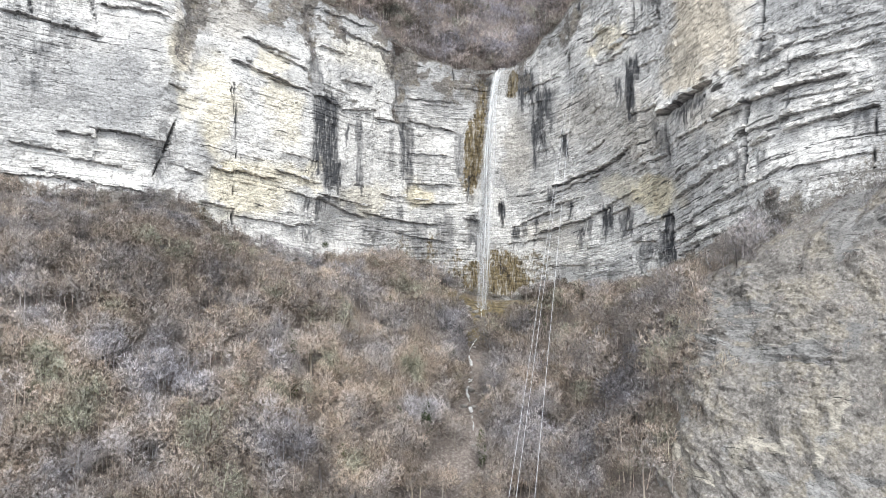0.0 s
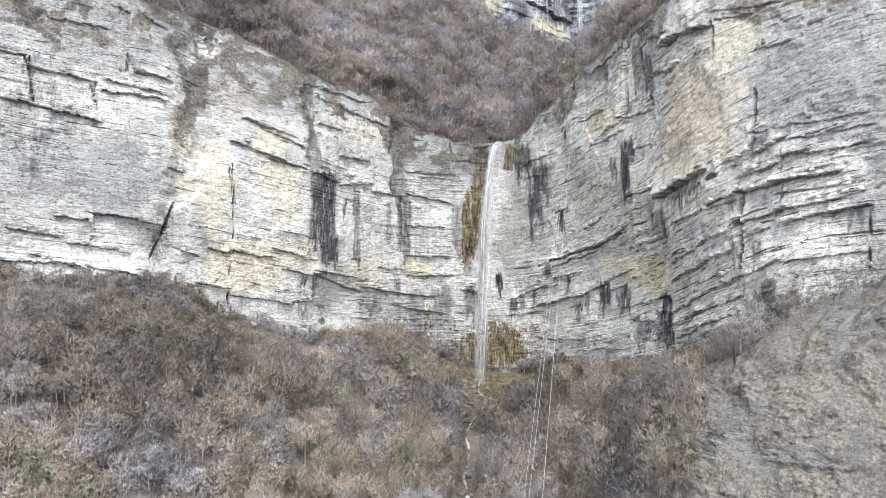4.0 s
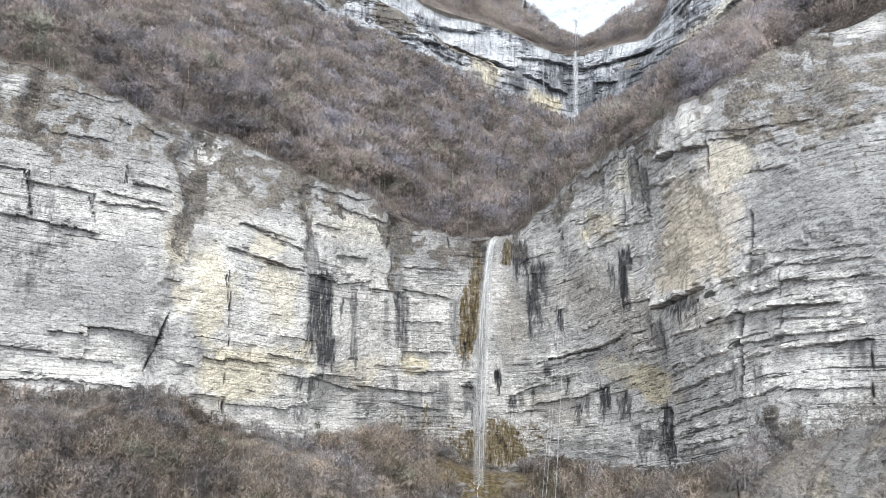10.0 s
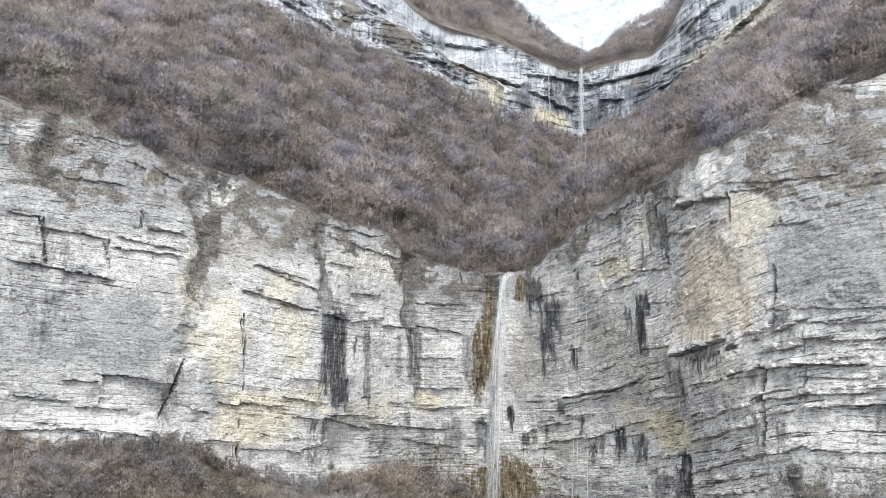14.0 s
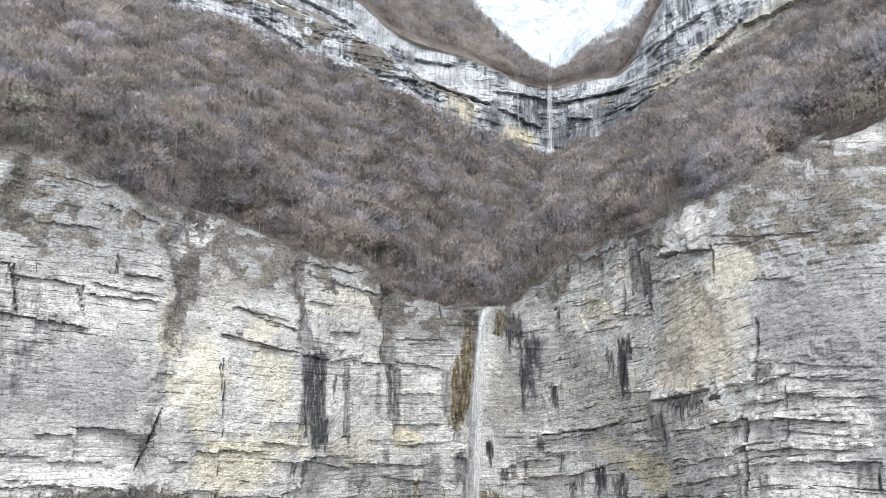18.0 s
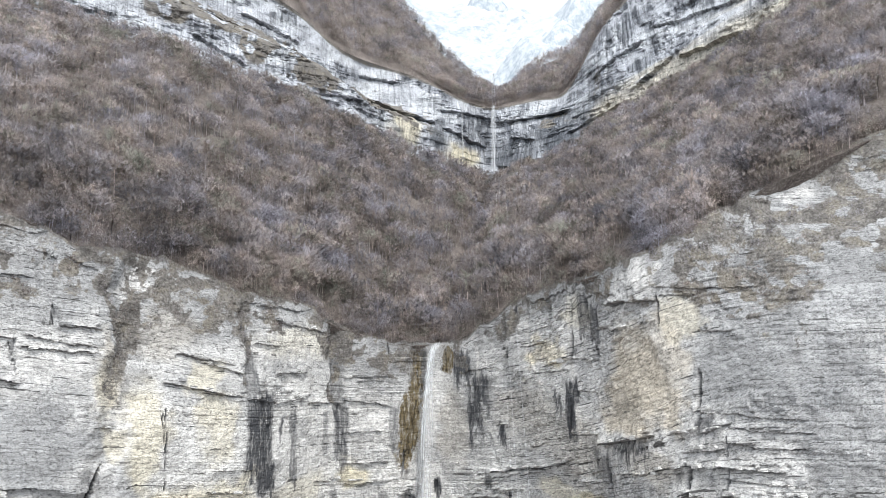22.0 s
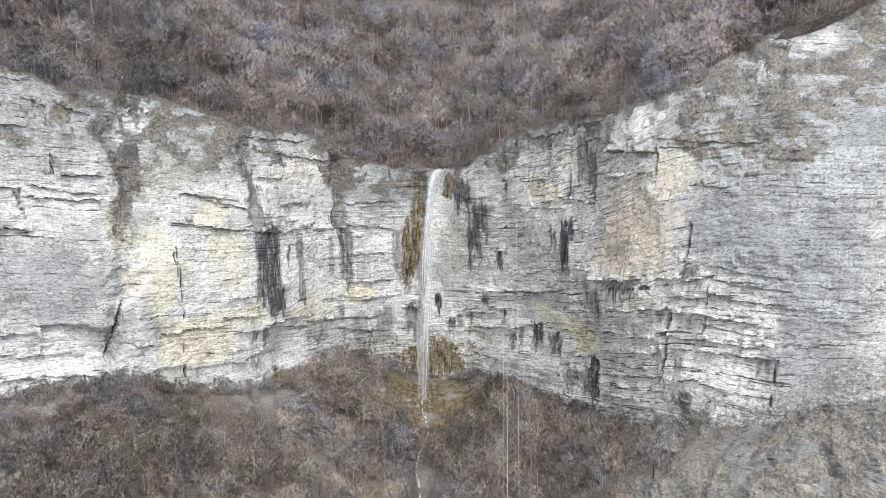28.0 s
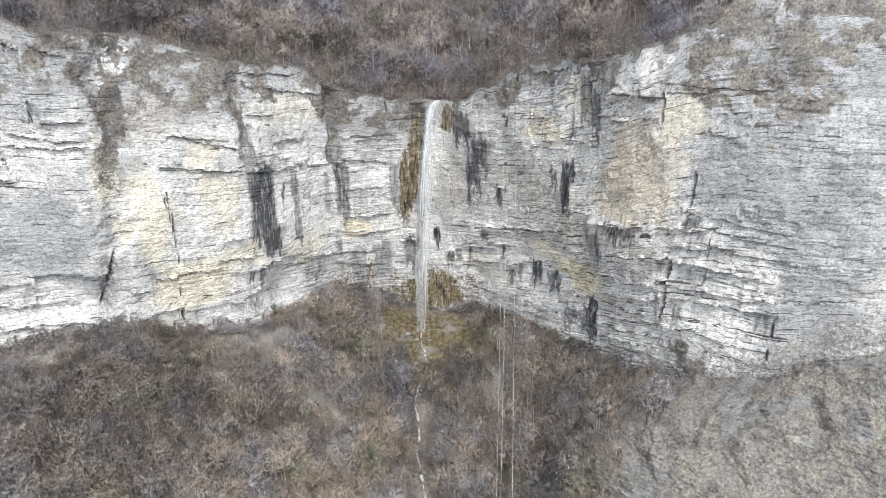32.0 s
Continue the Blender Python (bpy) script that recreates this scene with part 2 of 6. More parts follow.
def litter_material():
    m, n, l, b, _ = nodes_of("leaf_litter")
    base = ramp(n, l, tex(n, l, "noise", 0.06, (1, 1, 1), 6, 0.6), [(0.35, (0.14, 0.12, 0.108)), (0.5, (0.22, 0.19, 0.172)), (0.66, (0.3, 0.26, 0.236))])
    fine = ramp(n, l, tex(n, l, "noise", 1.1, (1, 1, 1), 7, 0.85), [(0.38, grey(0.35)), (0.5, grey(0.95)), (0.6, grey(1.3))])
    col = mix(n, l, 0.9, base, fine, "MULTIPLY")
    stones = ramp(n, l, tex(n, l, "noise", 1.1, (1, 1, 1), 5, 0.8), [(0.56, grey(0)), (0.6, grey(1))])
    a = attr(n, "masks")
    sep = n.new("ShaderNodeSeparateColor")
    l.new(a.outputs["Color"], sep.inputs[0])
    col = mix(n, l, times(n, l, stones, 0.75), col, (0.42, 0.39, 0.36))
    scree = ramp(n, l, tex(n, l, "noise", 1.7, (1, 1, 1), 6, 0.85), [(0.38, (0.1, 0.088, 0.078)), (0.48, (0.26, 0.24, 0.22)), (0.55, (0.38, 0.355, 0.33)), (0.62, (0.62, 0.6, 0.57))])
    col = mix(n, l, sep.outputs[0], col, scree)
    moss = ramp(n, l, tex(n, l, "noise", 0.5, (1, 1, 1), 6, 0.75), [(0.36, (0.06, 0.05, 0.038)), (0.47, (0.14, 0.114, 0.075)), (0.55, (0.22, 0.178, 0.092)), (0.66, (0.34, 0.31, 0.26))])
    col = mix(n, l, sep.outputs[2], col, moss)
    grass = ramp(n, l, tex(n, l, "noise", 0.45, (1, 1, 1), 6, 0.7), [(0.3, (0.11, 0.095, 0.075)), (0.5, (0.22, 0.195, 0.16)), (0.7, (0.36, 0.33, 0.28))])
    col = mix(n, l, sep.outputs[1], col, grass)
    l.new(col, b.inputs["Base Color"])
    b.inputs["Roughness"].default_value = 0.95
    b.inputs["Specular IOR Level"].default_value = 0.1
    bump(n, l, b, tex(n, l, "noise", 0.9, (1, 1, 1), 8, 0.75), 1.0, 1.2)
    return m


LITTER = litter_material()


def twig_gaps(n, l, b, out, solid):
    """Sprays of fine twigs with the gaps between them; wood stays whole."""
    open_, whole = n.new("ShaderNodeBsdfTransparent"), n.new("ShaderNodeMixShader")
    twigs = ramp(n, l, tex(n, l, "noise", 1.0, (4.6, 4.6, 1.2), 4, 0.65), [(0.44, grey(0.0)), (0.56, grey(0.92))])
    if solid:
        k = n.new("ShaderNodeMath")
        k.operation = "MAXIMUM"
        l.new(twigs, k.inputs[0])
        l.new(attr(n, "solid").outputs["Fac"], k.inputs[1])
        twigs = k.outputs[0]
    # light passes between twigs thinner than the noise can show
    back, both = n.new("ShaderNodeBsdfTranslucent"), n.new("ShaderNodeMixShader")
    both.inputs[0].default_value = 0.45
    l.new(b.outputs[0], both.inputs[1])
    l.new(back.outputs[0], both.inputs[2])
    l.new(twigs, whole.inputs[0])
    l.new(open_.outputs[0], whole.inputs[1])
    l.new(both.outputs[0], whole.inputs[2])
    l.new(whole.outputs[0], out.inputs[0])
    return back.inputs[0]


def bark_material(name, low, high, rough=0.9):
    """Bark and twigs; each tree has its own tint in the attribute."""
    m, n, l, b, out = nodes_of(name)
    back = twig_gaps(n, l, b, out, True)
    a = attr(n, "tint")
    col = mix(n, l, a.outputs["Fac"], low, high)
    drift = ramp(n, l, tex(n, l, "noise", 0.045, (1, 1, 1), 4, 0.6), [(0.36, (0.92, 0.97, 1.08)), (0.48, (1.02, 1.0, 0.97)), (0.56, (1.1, 1.0, 0.88)), (0.66, (0.92, 1.0, 0.84))])
    col = mix(n, l, 0.9, col, drift, "MULTIPLY")
    fine = ramp(n, l, tex(n, l, "noise", 2.5, (1, 1, 0.4), 4), [(0.3, grey(0.7)), (0.7, grey(1.2))])
    col = mix(n, l, 0.7, col, fine, "MULTIPLY")
    l.new(col, b.inputs["Base Color"])
    l.new(col, back)
    b.inputs["Roughness"].default_value = rough
    b.inputs["Specular IOR Level"].default_value = 0.15
    return m


def own_tint_material(name, low, high, gaps=False):
    """The same, tinted tree by tree by the object's own random number."""
    m, n, l, b, out = nodes_of(name)
    if gaps:
        back = twig_gaps(n, l, b, out, False)
    info = n.new("ShaderNodeObjectInfo")
    col = mix(n, l, info.outputs["Random"], low, high)
    drift = ramp(n, l, tex(n, l, "noise", 0.045, (1, 1, 1), 4, 0.6), [(0.36, (0.92, 0.97, 1.08)), (0.48, (1.02, 1.0, 0.97)), (0.56, (1.1, 1.0, 0.88)), (0.66, (0.92, 1.0, 0.84))])
    col = mix(n, l, 0.9, col, drift, "MULTIPLY")
    fine = ramp(n, l, tex(n, l, "noise", 2.5, (1, 1, 0.4), 4), [(0.3, grey(0.7)), (0.7, grey(1.2))])
    col = mix(n, l, 0.7, col, fine, "MULTIPLY")
    l.new(col, b.inputs["Base Color"])
    if gaps:
        l.new(col, back)
    b.inputs["Roughness"].default_value = 0.9
    b.inputs["Specular IOR Level"].default_value = 0.15
    return m


TWIG_LOW, TWIG_HIGH = (0.2, 0.186, 0.19), (0.645, 0.6, 0.615)
TWIG = bark_material("twig_stuff", TWIG_LOW, TWIG_HIGH)
TWIG_WARM = bark_material("twig_stuff_warm", (0.24, 0.221, 0.213), (0.76, 0.708, 0.685))
TWIG_OWN = own_tint_material("twig", (0.3, 0.274, 0.258), (0.72, 0.66, 0.625), True)
BARK_OWN = own_tint_material("bark", (0.14, 0.12, 0.105), (0.4, 0.37, 0.33))
IVY = own_tint_material("ivy_leaf", (0.045, 0.062, 0.03), (0.09, 0.115, 0.052))
FIR = own_tint_material("fir_needle", (0.02, 0.032, 0.022), (0.035, 0.05, 0.03))
SHRUB = own_tint_material("yellow_shrub", (0.17, 0.13, 0.04), (0.26, 0.2, 0.07))


def water_material(name, low, high):
    """White, broken water: it scatters what falls on it to both sides, and lets the rest through."""
    m, n, l, b, out = nodes_of(name)
    n.remove(b)
    face, back, half = n.new("ShaderNodeBsdfDiffuse"), n.new("ShaderNodeBsdfTranslucent"), n.new("ShaderNodeMixShader")
    for k in (face, back):
        k.inputs[0].default_value = (0.9, 0.92, 0.93, 1)
    half.inputs[0].default_value = 0.45
    l.new(face.outputs[0], half.inputs[1])
    l.new(back.outputs[0], half.inputs[2])
    clear, whole = n.new("ShaderNodeBsdfTransparent"), n.new("ShaderNodeMixShader")
    a = ramp(n, l, tex(n, l, "noise", 1.0, (1.3, 1.3, 0.09), 5, 0.6), [(0.34, grey(low)), (0.66, grey(high))])
    l.new(a, whole.inputs[0])
    l.new(clear.outputs[0], whole.inputs[1])
    l.new(half.outputs[0], whole.inputs[2])
    l.new(whole.outputs[0], out.inputs[0])
    return m


WATER = water_material("falling_water", 0.1, 0.72)
FOAM = water_material("foam", 0.45, 1.0)
SPRAY = water_material("spray", 0.01, 0.1)


def plain_material(name, colour, rough=0.5, metal=0.0):
    m, n, l, b, _ = nodes_of(name)
    fine = ramp(n, l, tex(n, l, "noise", 6.0), [(0.3, tuple(c * 0.8 for c in colour)), (0.7, colour)])
    l.new(fine, b.inputs["Base Color"])
    b.inputs["Roughness"].default_value, b.inputs["Metallic"].default_value = rough, metal
    return m


STEEL = plain_material("galvanised_steel", (0.62, 0.63, 0.65), 0.45, 0.6)


def snow_material():
    m, n, l, b, _ = nodes_of("snow_and_rock")
    geo = n.new("ShaderNodeNewGeometry")
    sepn = n.new("ShaderNodeSeparateXYZ")
    l.new(geo.outputs["Normal"], sepn.inputs[0])
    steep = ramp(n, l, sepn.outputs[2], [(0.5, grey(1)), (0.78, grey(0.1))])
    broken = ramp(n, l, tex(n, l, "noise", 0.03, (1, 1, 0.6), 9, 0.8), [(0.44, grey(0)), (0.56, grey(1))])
    # haze of the far air is put into the colours: it pales the rock
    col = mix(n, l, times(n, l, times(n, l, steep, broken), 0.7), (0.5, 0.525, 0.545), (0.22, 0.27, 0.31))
    l.new(col, b.inputs["Base Color"])
    b.inputs["Roughness"].default_value = 0.8
    return m


SNOW = snow_material()


# ---- shape helpers ----
def hashed(*k):
    h = np.zeros(np.broadcast(*k).shape, np.uint64)
    for i, v in enumerate(k):
        h = (h ^ (np.asarray(v).astype(np.int64).astype(np.uint64) * np.uint64((0x9E3779B97F4A7C15, 0xC2B2AE3D27D4EB4F, 0x165667B19E3779F9, 0x27D4EB2F165667C5)[i]))) * np.uint64(0xD6E8FEB86659FD93)
        h ^= h >> np.uint64(29)
    return (h >> np.uint64(40)).astype(float) / float(1 << 24)


def vnoise(p, seed=0):
    """Smooth noise, 0 to 1, at the rows of p (two or three columns)."""
    i = np.floor(p).astype(np.int64)
    f = p - i
    f = f * f * (3 - 2 * f)
    total = 0
    for c in range(1 << p.shape[1]):
        bits = [(c >> k) & 1 for k in range(p.shape[1])]
        w = np.prod([f[:, k] if bits[k] else 1 - f[:, k] for k in range(p.shape[1])], axis=0)
        total = total + w * hashed(*[i[:, k] + bits[k] for k in range(p.shape[1])], np.full(len(p), seed))
    return total


def fbm(p, seed=0, octaves=4, gain=0.5):
    out, amp, norm = 0, 1.0, 0.0
    for o in range(octaves):
        out = out + amp * vnoise(p * 2.0**o, seed + 17 * o)
        norm += amp
        amp *= gain
    return out / norm


def smooth(a, b, x):
    t = np.clip((x - a) / (b - a), 0, 1)
    return t * t * (3 - 2 * t)


def glide(ctrl, s):
    """A smooth curve through the rows of ctrl, at the fractional row numbers s."""
    c = np.asarray(ctrl, float)
    s = np.clip(s, 0, len(c) - 1.0001)
    i = s.astype(int)
    f = (s - i)[:, None]
    p0, p1, p2, p3 = c[np.maximum(i - 1, 0)], c[i], c[i + 1], c[np.minimum(i + 2, len(c) - 1)]
    return p1 + 0.5 * f * (p2 - p0 + f * (2 * p0 - 5 * p1 + 4 * p2 - p3 + f * (3 * (p1 - p2) + p3 - p0)))


def grid_mesh(name, verts, rows, cols, material, masks=None, more=None, bed=None):
    """One sheet of rows x cols points."""
    me = bpy.data.meshes.new(name)
    idx = np.arange(rows * cols).reshape(rows, cols)
    quads = np.stack([idx[:-1, :-1], idx[:-1, 1:], idx[1:, 1:], idx[1:, :-1]], -1).reshape(-1, 4)
    me.vertices.add(len(verts))
    me.vertices.foreach_set("co", np.ascontiguousarray(verts, np.float32).ravel())
    me.loops.add(quads.size)
    me.loops.foreach_set("vertex_index", quads.ravel().astype(np.int32))
    me.polygons.add(len(quads))
    me.polygons.foreach_set("loop_start", np.arange(0, quads.size, 4, dtype=np.int32))
    for nm, mk in (("masks", masks), ("masks_more", more)):
        if mk is not None:
            me.attributes.new(nm, "FLOAT_COLOR", "POINT").data.foreach_set("color", np.ascontiguousarray(mk, np.float32).ravel())
    if bed is not None:
        me.attributes.new("bed", "FLOAT_VECTOR", "POINT").data.foreach_set("vector", np.ascontiguousarray(bed, np.float32).ravel())
    me.update(calc_edges=True)
    me.shade_flat()
    me.materials.append(material)
    return new(name, me)


def soup_mesh(name, verts, faces, material, tint=None, facing=None, whole=None):
    """Triangles joined into one mesh; facing: the way in which each corner takes the light; whole: 1 on wood, 0 on twigs."""
    me = bpy.data.meshes.new(name)
    me.vertices.add(len(verts))
    me.vertices.foreach_set("co", np.ascontiguousarray(verts, np.float32).ravel())
    me.loops.add(faces.size)
    me.loops.foreach_set("vertex_index", faces.ravel().astype(np.int32))
    me.polygons.add(len(faces))
    me.polygons.foreach_set("loop_start", np.arange(0, faces.size, 3, dtype=np.int32))
    if tint is not None:
        me.attributes.new("tint", "FLOAT", "POINT").data.foreach_set("value", np.ascontiguousarray(tint, np.float32))
        me.attributes.new("solid", "FLOAT", "POINT").data.foreach_set("value", np.ascontiguousarray(whole, np.float32))
    me.update(calc_edges=True)
    if facing is None:
        me.shade_flat()
    else:
        me.attributes.new("custom_normal", "FLOAT_VECTOR", "POINT").data.foreach_set("vector", np.ascontiguousarray(facing, np.float32).ravel())
    me.materials.append(material)
    return me


# ---- the plan: lines along the valley head, from one side round to the other ----
FOOT = [(-420, -240, 70), (-240, -135, 58), (-149, -83, 49), (-118, -71, 47), (-103, -52, 36), (-79, -31, 26), (-60, -8, 24),
        (-41, 12, 24), (-15, 19, 14), (5, 18, 8), (28, 12, 9), (52, -17, 13), (70, -53, 15), (82, -85, 25), (92, -115, 42),
        (105, -130, 50), (120, -134, 57), (170, -150, 70), (260, -190, 95), (420, -270, 130)]
RIM = [(-430, -215, 230), (-245, -120, 185), (-155, -80, 168), (-130, -70, 157), (-109, -49, 154), (-77, -26, 143), (-58, -10, 140),
       (-42, 0, 130), (-15, 12, 121), (8, 14, 120), (22, -2, 124), (45, -40, 141), (57, -70, 145), (68, -90, 150), (88, -100, 160),
       (107, -99, 170), (125, -106, 180), (180, -120, 205), (270, -150, 240), (430, -210, 300)]
HIGH_FOOT = [(-700, -100, 440), (-400, 60, 375), (-250, 130, 342), (-200, 155, 335), (-151, 180, 327), (-90, 217, 318), (-29, 250, 298),
             (22, 290, 288), (55, 312, 284), (92, 348, 280), (112, 350, 278), (135, 300, 277), (160, 265, 290), (185, 246, 306), (225, 175, 320),
             (264, 105, 336), (310, 40, 360), (400, -30, 400), (560, -100, 450), (760, -200, 520)]
HIGH_RIM = [(-700, -60, 560), (-405, 95, 490), (-255, 170, 460), (-205, 200, 450), (-155, 235, 440), (-95, 285, 428), (-46, 329, 406),
            (28, 350, 390), (70, 356, 373), (98, 362, 366), (116, 362, 366), (150, 350, 371), (180, 332, 376), (205, 292, 425), (238, 245, 462),
            (290, 150, 520), (340, 80, 570), (430, 0, 640), (590, -60, 720), (800, -150, 820)]
CREST = [(-720, 100, 830), (-420, 260, 800), (-270, 340, 750), (-210, 380, 725), (-160, 410, 690), (-100, 450, 650), (-40, 480, 600),
         (30, 500, 530), (90, 485, 455), (130, 470, 420), (150, 470, 420), (185, 475, 455), (240, 455, 485), (280, 420, 540), (330, 360, 600),
         (390, 260, 680), (440, 180, 740), (530, 90, 800), (690, 20, 880), (900, -80, 960)]
MIDWAY = [(-400, -300, 20), (-225, -185, 10), (-140, -120, 18), (-113, -95, 25), (-92, -80, 13), (-68, -75, 2), (-50, -60, 0),
          (-34, -50, -3), (-14, -45, -8), (0, -45, -12), (14, -50, -12), (28, -65, -14), (42, -85, -12), (55, -112, 2), (66, -128, 14),
          (84, -140, 16), (110, -150, 25), (160, -180, 30), (250, -240, 40), (420, -340, 60)]
LOW = [(-380, -420, -90), (-205, -300, -90), (-125, -230, -72), (-110, -200, -64), (-90, -190, -62), (-70, -190, -70), (-50, -190, -75),
       (-32, -190, -78), (-12, -190, -80), (2, -190, -82), (14, -190, -82), (24, -190, -82), (34, -190, -80), (46, -190, -74), (58, -195, -66),
       (75, -205, -60), (100, -215, -55), (150, -240, -50), (230, -320, -40), (400, -440, -20)]
LAST = len(FOOT) - 1


def along(line, first, last, step, coarse):
    """Row numbers spaced by step metres along a line from first to last, coarsely beyond."""
    s = np.linspace(0, LAST, 4001)
    p = glide(line, s)
    d = np.r_[0, np.cumsum(np.hypot(*np.diff(p[:, :2], axis=0).T))]
    lo, hi = np.interp([first, last], s, d)
    at = np.r_[np.arange(0, lo, coarse), np.arange(lo, hi, step), np.arange(hi, d[-1], coarse), d[-1]]
    return np.interp(at, d, s), at


def outward(line, s):
    """The level direction out of the slope, towards the open valley."""
    e = glide(line, np.minimum(s + 0.3, LAST)) - glide(line, np.maximum(s - 0.3, 0))
    e /= np.hypot(e[:, 0], e[:, 1])[:, None]
    return np.stack([e[:, 1], -e[:, 0], 0 * s], 1)


# where the face swells out or falls back: row number, height, half-widths, metres
SWELLS = [(11.0, 113, 0.5, 20, 3.2), (11.7, 87, 0.4, 15, 2.0), (11.4, 47, 0.6, 16, -5.0), (5.75, 88, 0.5, 25, -3.6), (5.7, 42, 0.5, 14, -6.0),
          (2.6, 56, 0.5, 16, -6.0), (13.2, 145, 0.3, 15, 2.8), (12.95, 100, 0.35, 22, 1.4), (15.9, 180, 0.6, 16, -6.0), (15.98, 92, 0.5, 16, 3.5), (4.1, 85, 0.5, 30, 2.2)]


def cliff_base(s, v):
    """The lower cliff without its relief: v from 0 at the foot to 1 at the rim."""
    f, r = glide(FOOT, s), glide(RIM, s)
    lean = smooth(13.2, 15.5, s)
    w = v * (1 - lean) + lean * (0.12 * v + 0.88 * smooth(0.5, 1.05, v))
    p = f + (r - f) * np.stack([w, w, v], 1)
    left = smooth(2.0, 3.2, s) * (1 - smooth(5.5, 7, s))
    flare = 1.5 * smooth(12.7, 14.0, s) * smooth(17.5, 16.5, s) * smooth(0.22, 0.0, v) ** 2
    swell = sum(k * np.exp(-(((s - c) / ds) ** 2) - ((p[:, 2] - h) / dz) ** 2) for c, h, ds, dz, k in SWELLS) * smooth(0, 0.12, v)
    p += outward(FOOT, s) * (5.0 * left * np.sin(np.pi * v) + flare + swell)[:, None]
    return p


BEDS = np.cumsum(np.concatenate([[0], 0.8 + 3.6 * np.random.RandomState(4).rand(420) ** 2]))


def fold(d):
    """How far the beds rise or sink along the lower cliff: they dip on one side and climb steeply round the other."""
    at = np.arange(0.0, 1300.0, 2.0)
    slope = np.interp(at, [0, 300, 347, 385, 405, 440, 490, 520, 545, 610, 660, 684, 700, 760], [0, -0.09, -0.1, -0.19, -0.12, -0.06, -0.03, 0.04, 0.19, 0.25, 0.31, 0.14, 0.03, 0.0])
    total = np.cumsum(slope) * 2.0
    return np.interp(d, at, total - np.interp(500, at, total))


def bedding(d, z, seed, thick=1.0):
    """Relief of layered, jointed rock at the distance d along the wall and the height z: metres outward, how much lies
    hollow under the next bed, how broken it is, and the height within the beds."""
    warp = 4.0 * (fbm(np.stack([d / 60, z / 60], 1), seed, 3) - 0.5) + (0.012 * d if seed != 11 else -fold(d))
    zz = (z + warp) / thick + 60
    layer = np.searchsorted(BEDS, zz)
    up = (zz - BEDS[layer - 1]) / (BEDS[layer] - BEDS[layer - 1])
    open_ = smooth(0.4, 0.62, fbm(np.stack([d / 30, z / 16], 1), seed + 5, 3))
    jog = 0.6 * vnoise(np.stack([d / 4, zz / 2], 1), seed + 8)

    def jut(lay):
        full = np.full_like(lay, seed)
        depth = hashed(lay, full) - 0.5
        sway = vnoise(np.stack([d / 17, lay * 7.3], 1), seed + 3) - 0.5
        wide = 1.6 + 8.0 * hashed(lay, full + 1) ** 1.5
        cell = np.floor(d / wide + 40 * hashed(lay, full + 2) + jog)
        block = hashed(cell, lay, full + 4) - 0.5
        part_of = smooth(0.4, 0.6, vnoise(np.stack([d / 11, lay * 3.1], 1), seed + 6))
        return (1.5 * depth * part_of + 0.9 * sway) * (0.1 + open_) + 1.7 * block * (0.15 + open_)

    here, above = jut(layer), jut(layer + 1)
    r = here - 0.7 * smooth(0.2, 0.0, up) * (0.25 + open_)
    # the masks darken this: shade under the next bed, put into the colour
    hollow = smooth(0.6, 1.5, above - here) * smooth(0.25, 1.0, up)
    k = min(thick, 1.5)
    return r * k, hollow, open_, zz


def spots(s, z, rows):
    """Soft-edged patches at (row number, height), with half-widths; the strongest wins."""
    out = np.zeros(len(s))
    for s0, z0, ds, dz, k in rows:
        out = np.maximum(out, k * smooth(1.25, 0.6, np.hypot((s - s0) / ds, (z - z0) / dz)))
    return out


CLIFF_ROWS = np.linspace(0, LAST, 2001)
CLIFF_RUN = np.r_[0, np.cumsum(np.hypot(*np.diff(glide(FOOT, CLIFF_ROWS)[:, :2], axis=0).T))]

# gullies that part the buttresses: row number, half-width, depth in metres, from which height, lean in rows a metre
CLEFTS = [(3.2, 0.34, 3.2, 50, 0.0088), (5.12, 0.17, 2.8, 90, -0.002), (7.07, 0.16, 3.0, 80, 0.0), (8.6, 0.25, 3.5, 30, 0.002), (1.84, 0.06, 4.0, 130, 0.0)]
# overhanging ledges: from row number and height to row number and height, how far they stand out
LEDGES_WEST = [(1.72, 114.6, 2.22, 109.2, 2.2), (1.69, 131.6, 1.82, 131, 1), (1.82, 127.2, 2.19, 124.2, 1.6), (2.22, 121, 3.16, 118.7, 1.8), (2.77, 128.2, 3.25, 127.2,
    2.2), (2.3, 124.7, 3.16, 120.7, 1.2), (1.96, 73.3, 2.16, 72, 1.8), (2.16, 74.9, 3.04, 71.6, 2), (1.76, 68.8, 1.97, 65.7, 1.5), (2.02, 63.8, 2.45, 61, 1.5), (1.76,
    57.4, 2.6, 52.4, 1.2), (1.85, 59.7, 2.06, 54.7, 0.8), (2.86, 153.2, 3.28, 148.1, 1.5), (2.36, 153.8, 2.74, 150.7, 1.2), (1.93, 146.4, 2.32, 144.8, 0.8), (1.94, 162.8,
    2.61, 159.7, 0.9)]
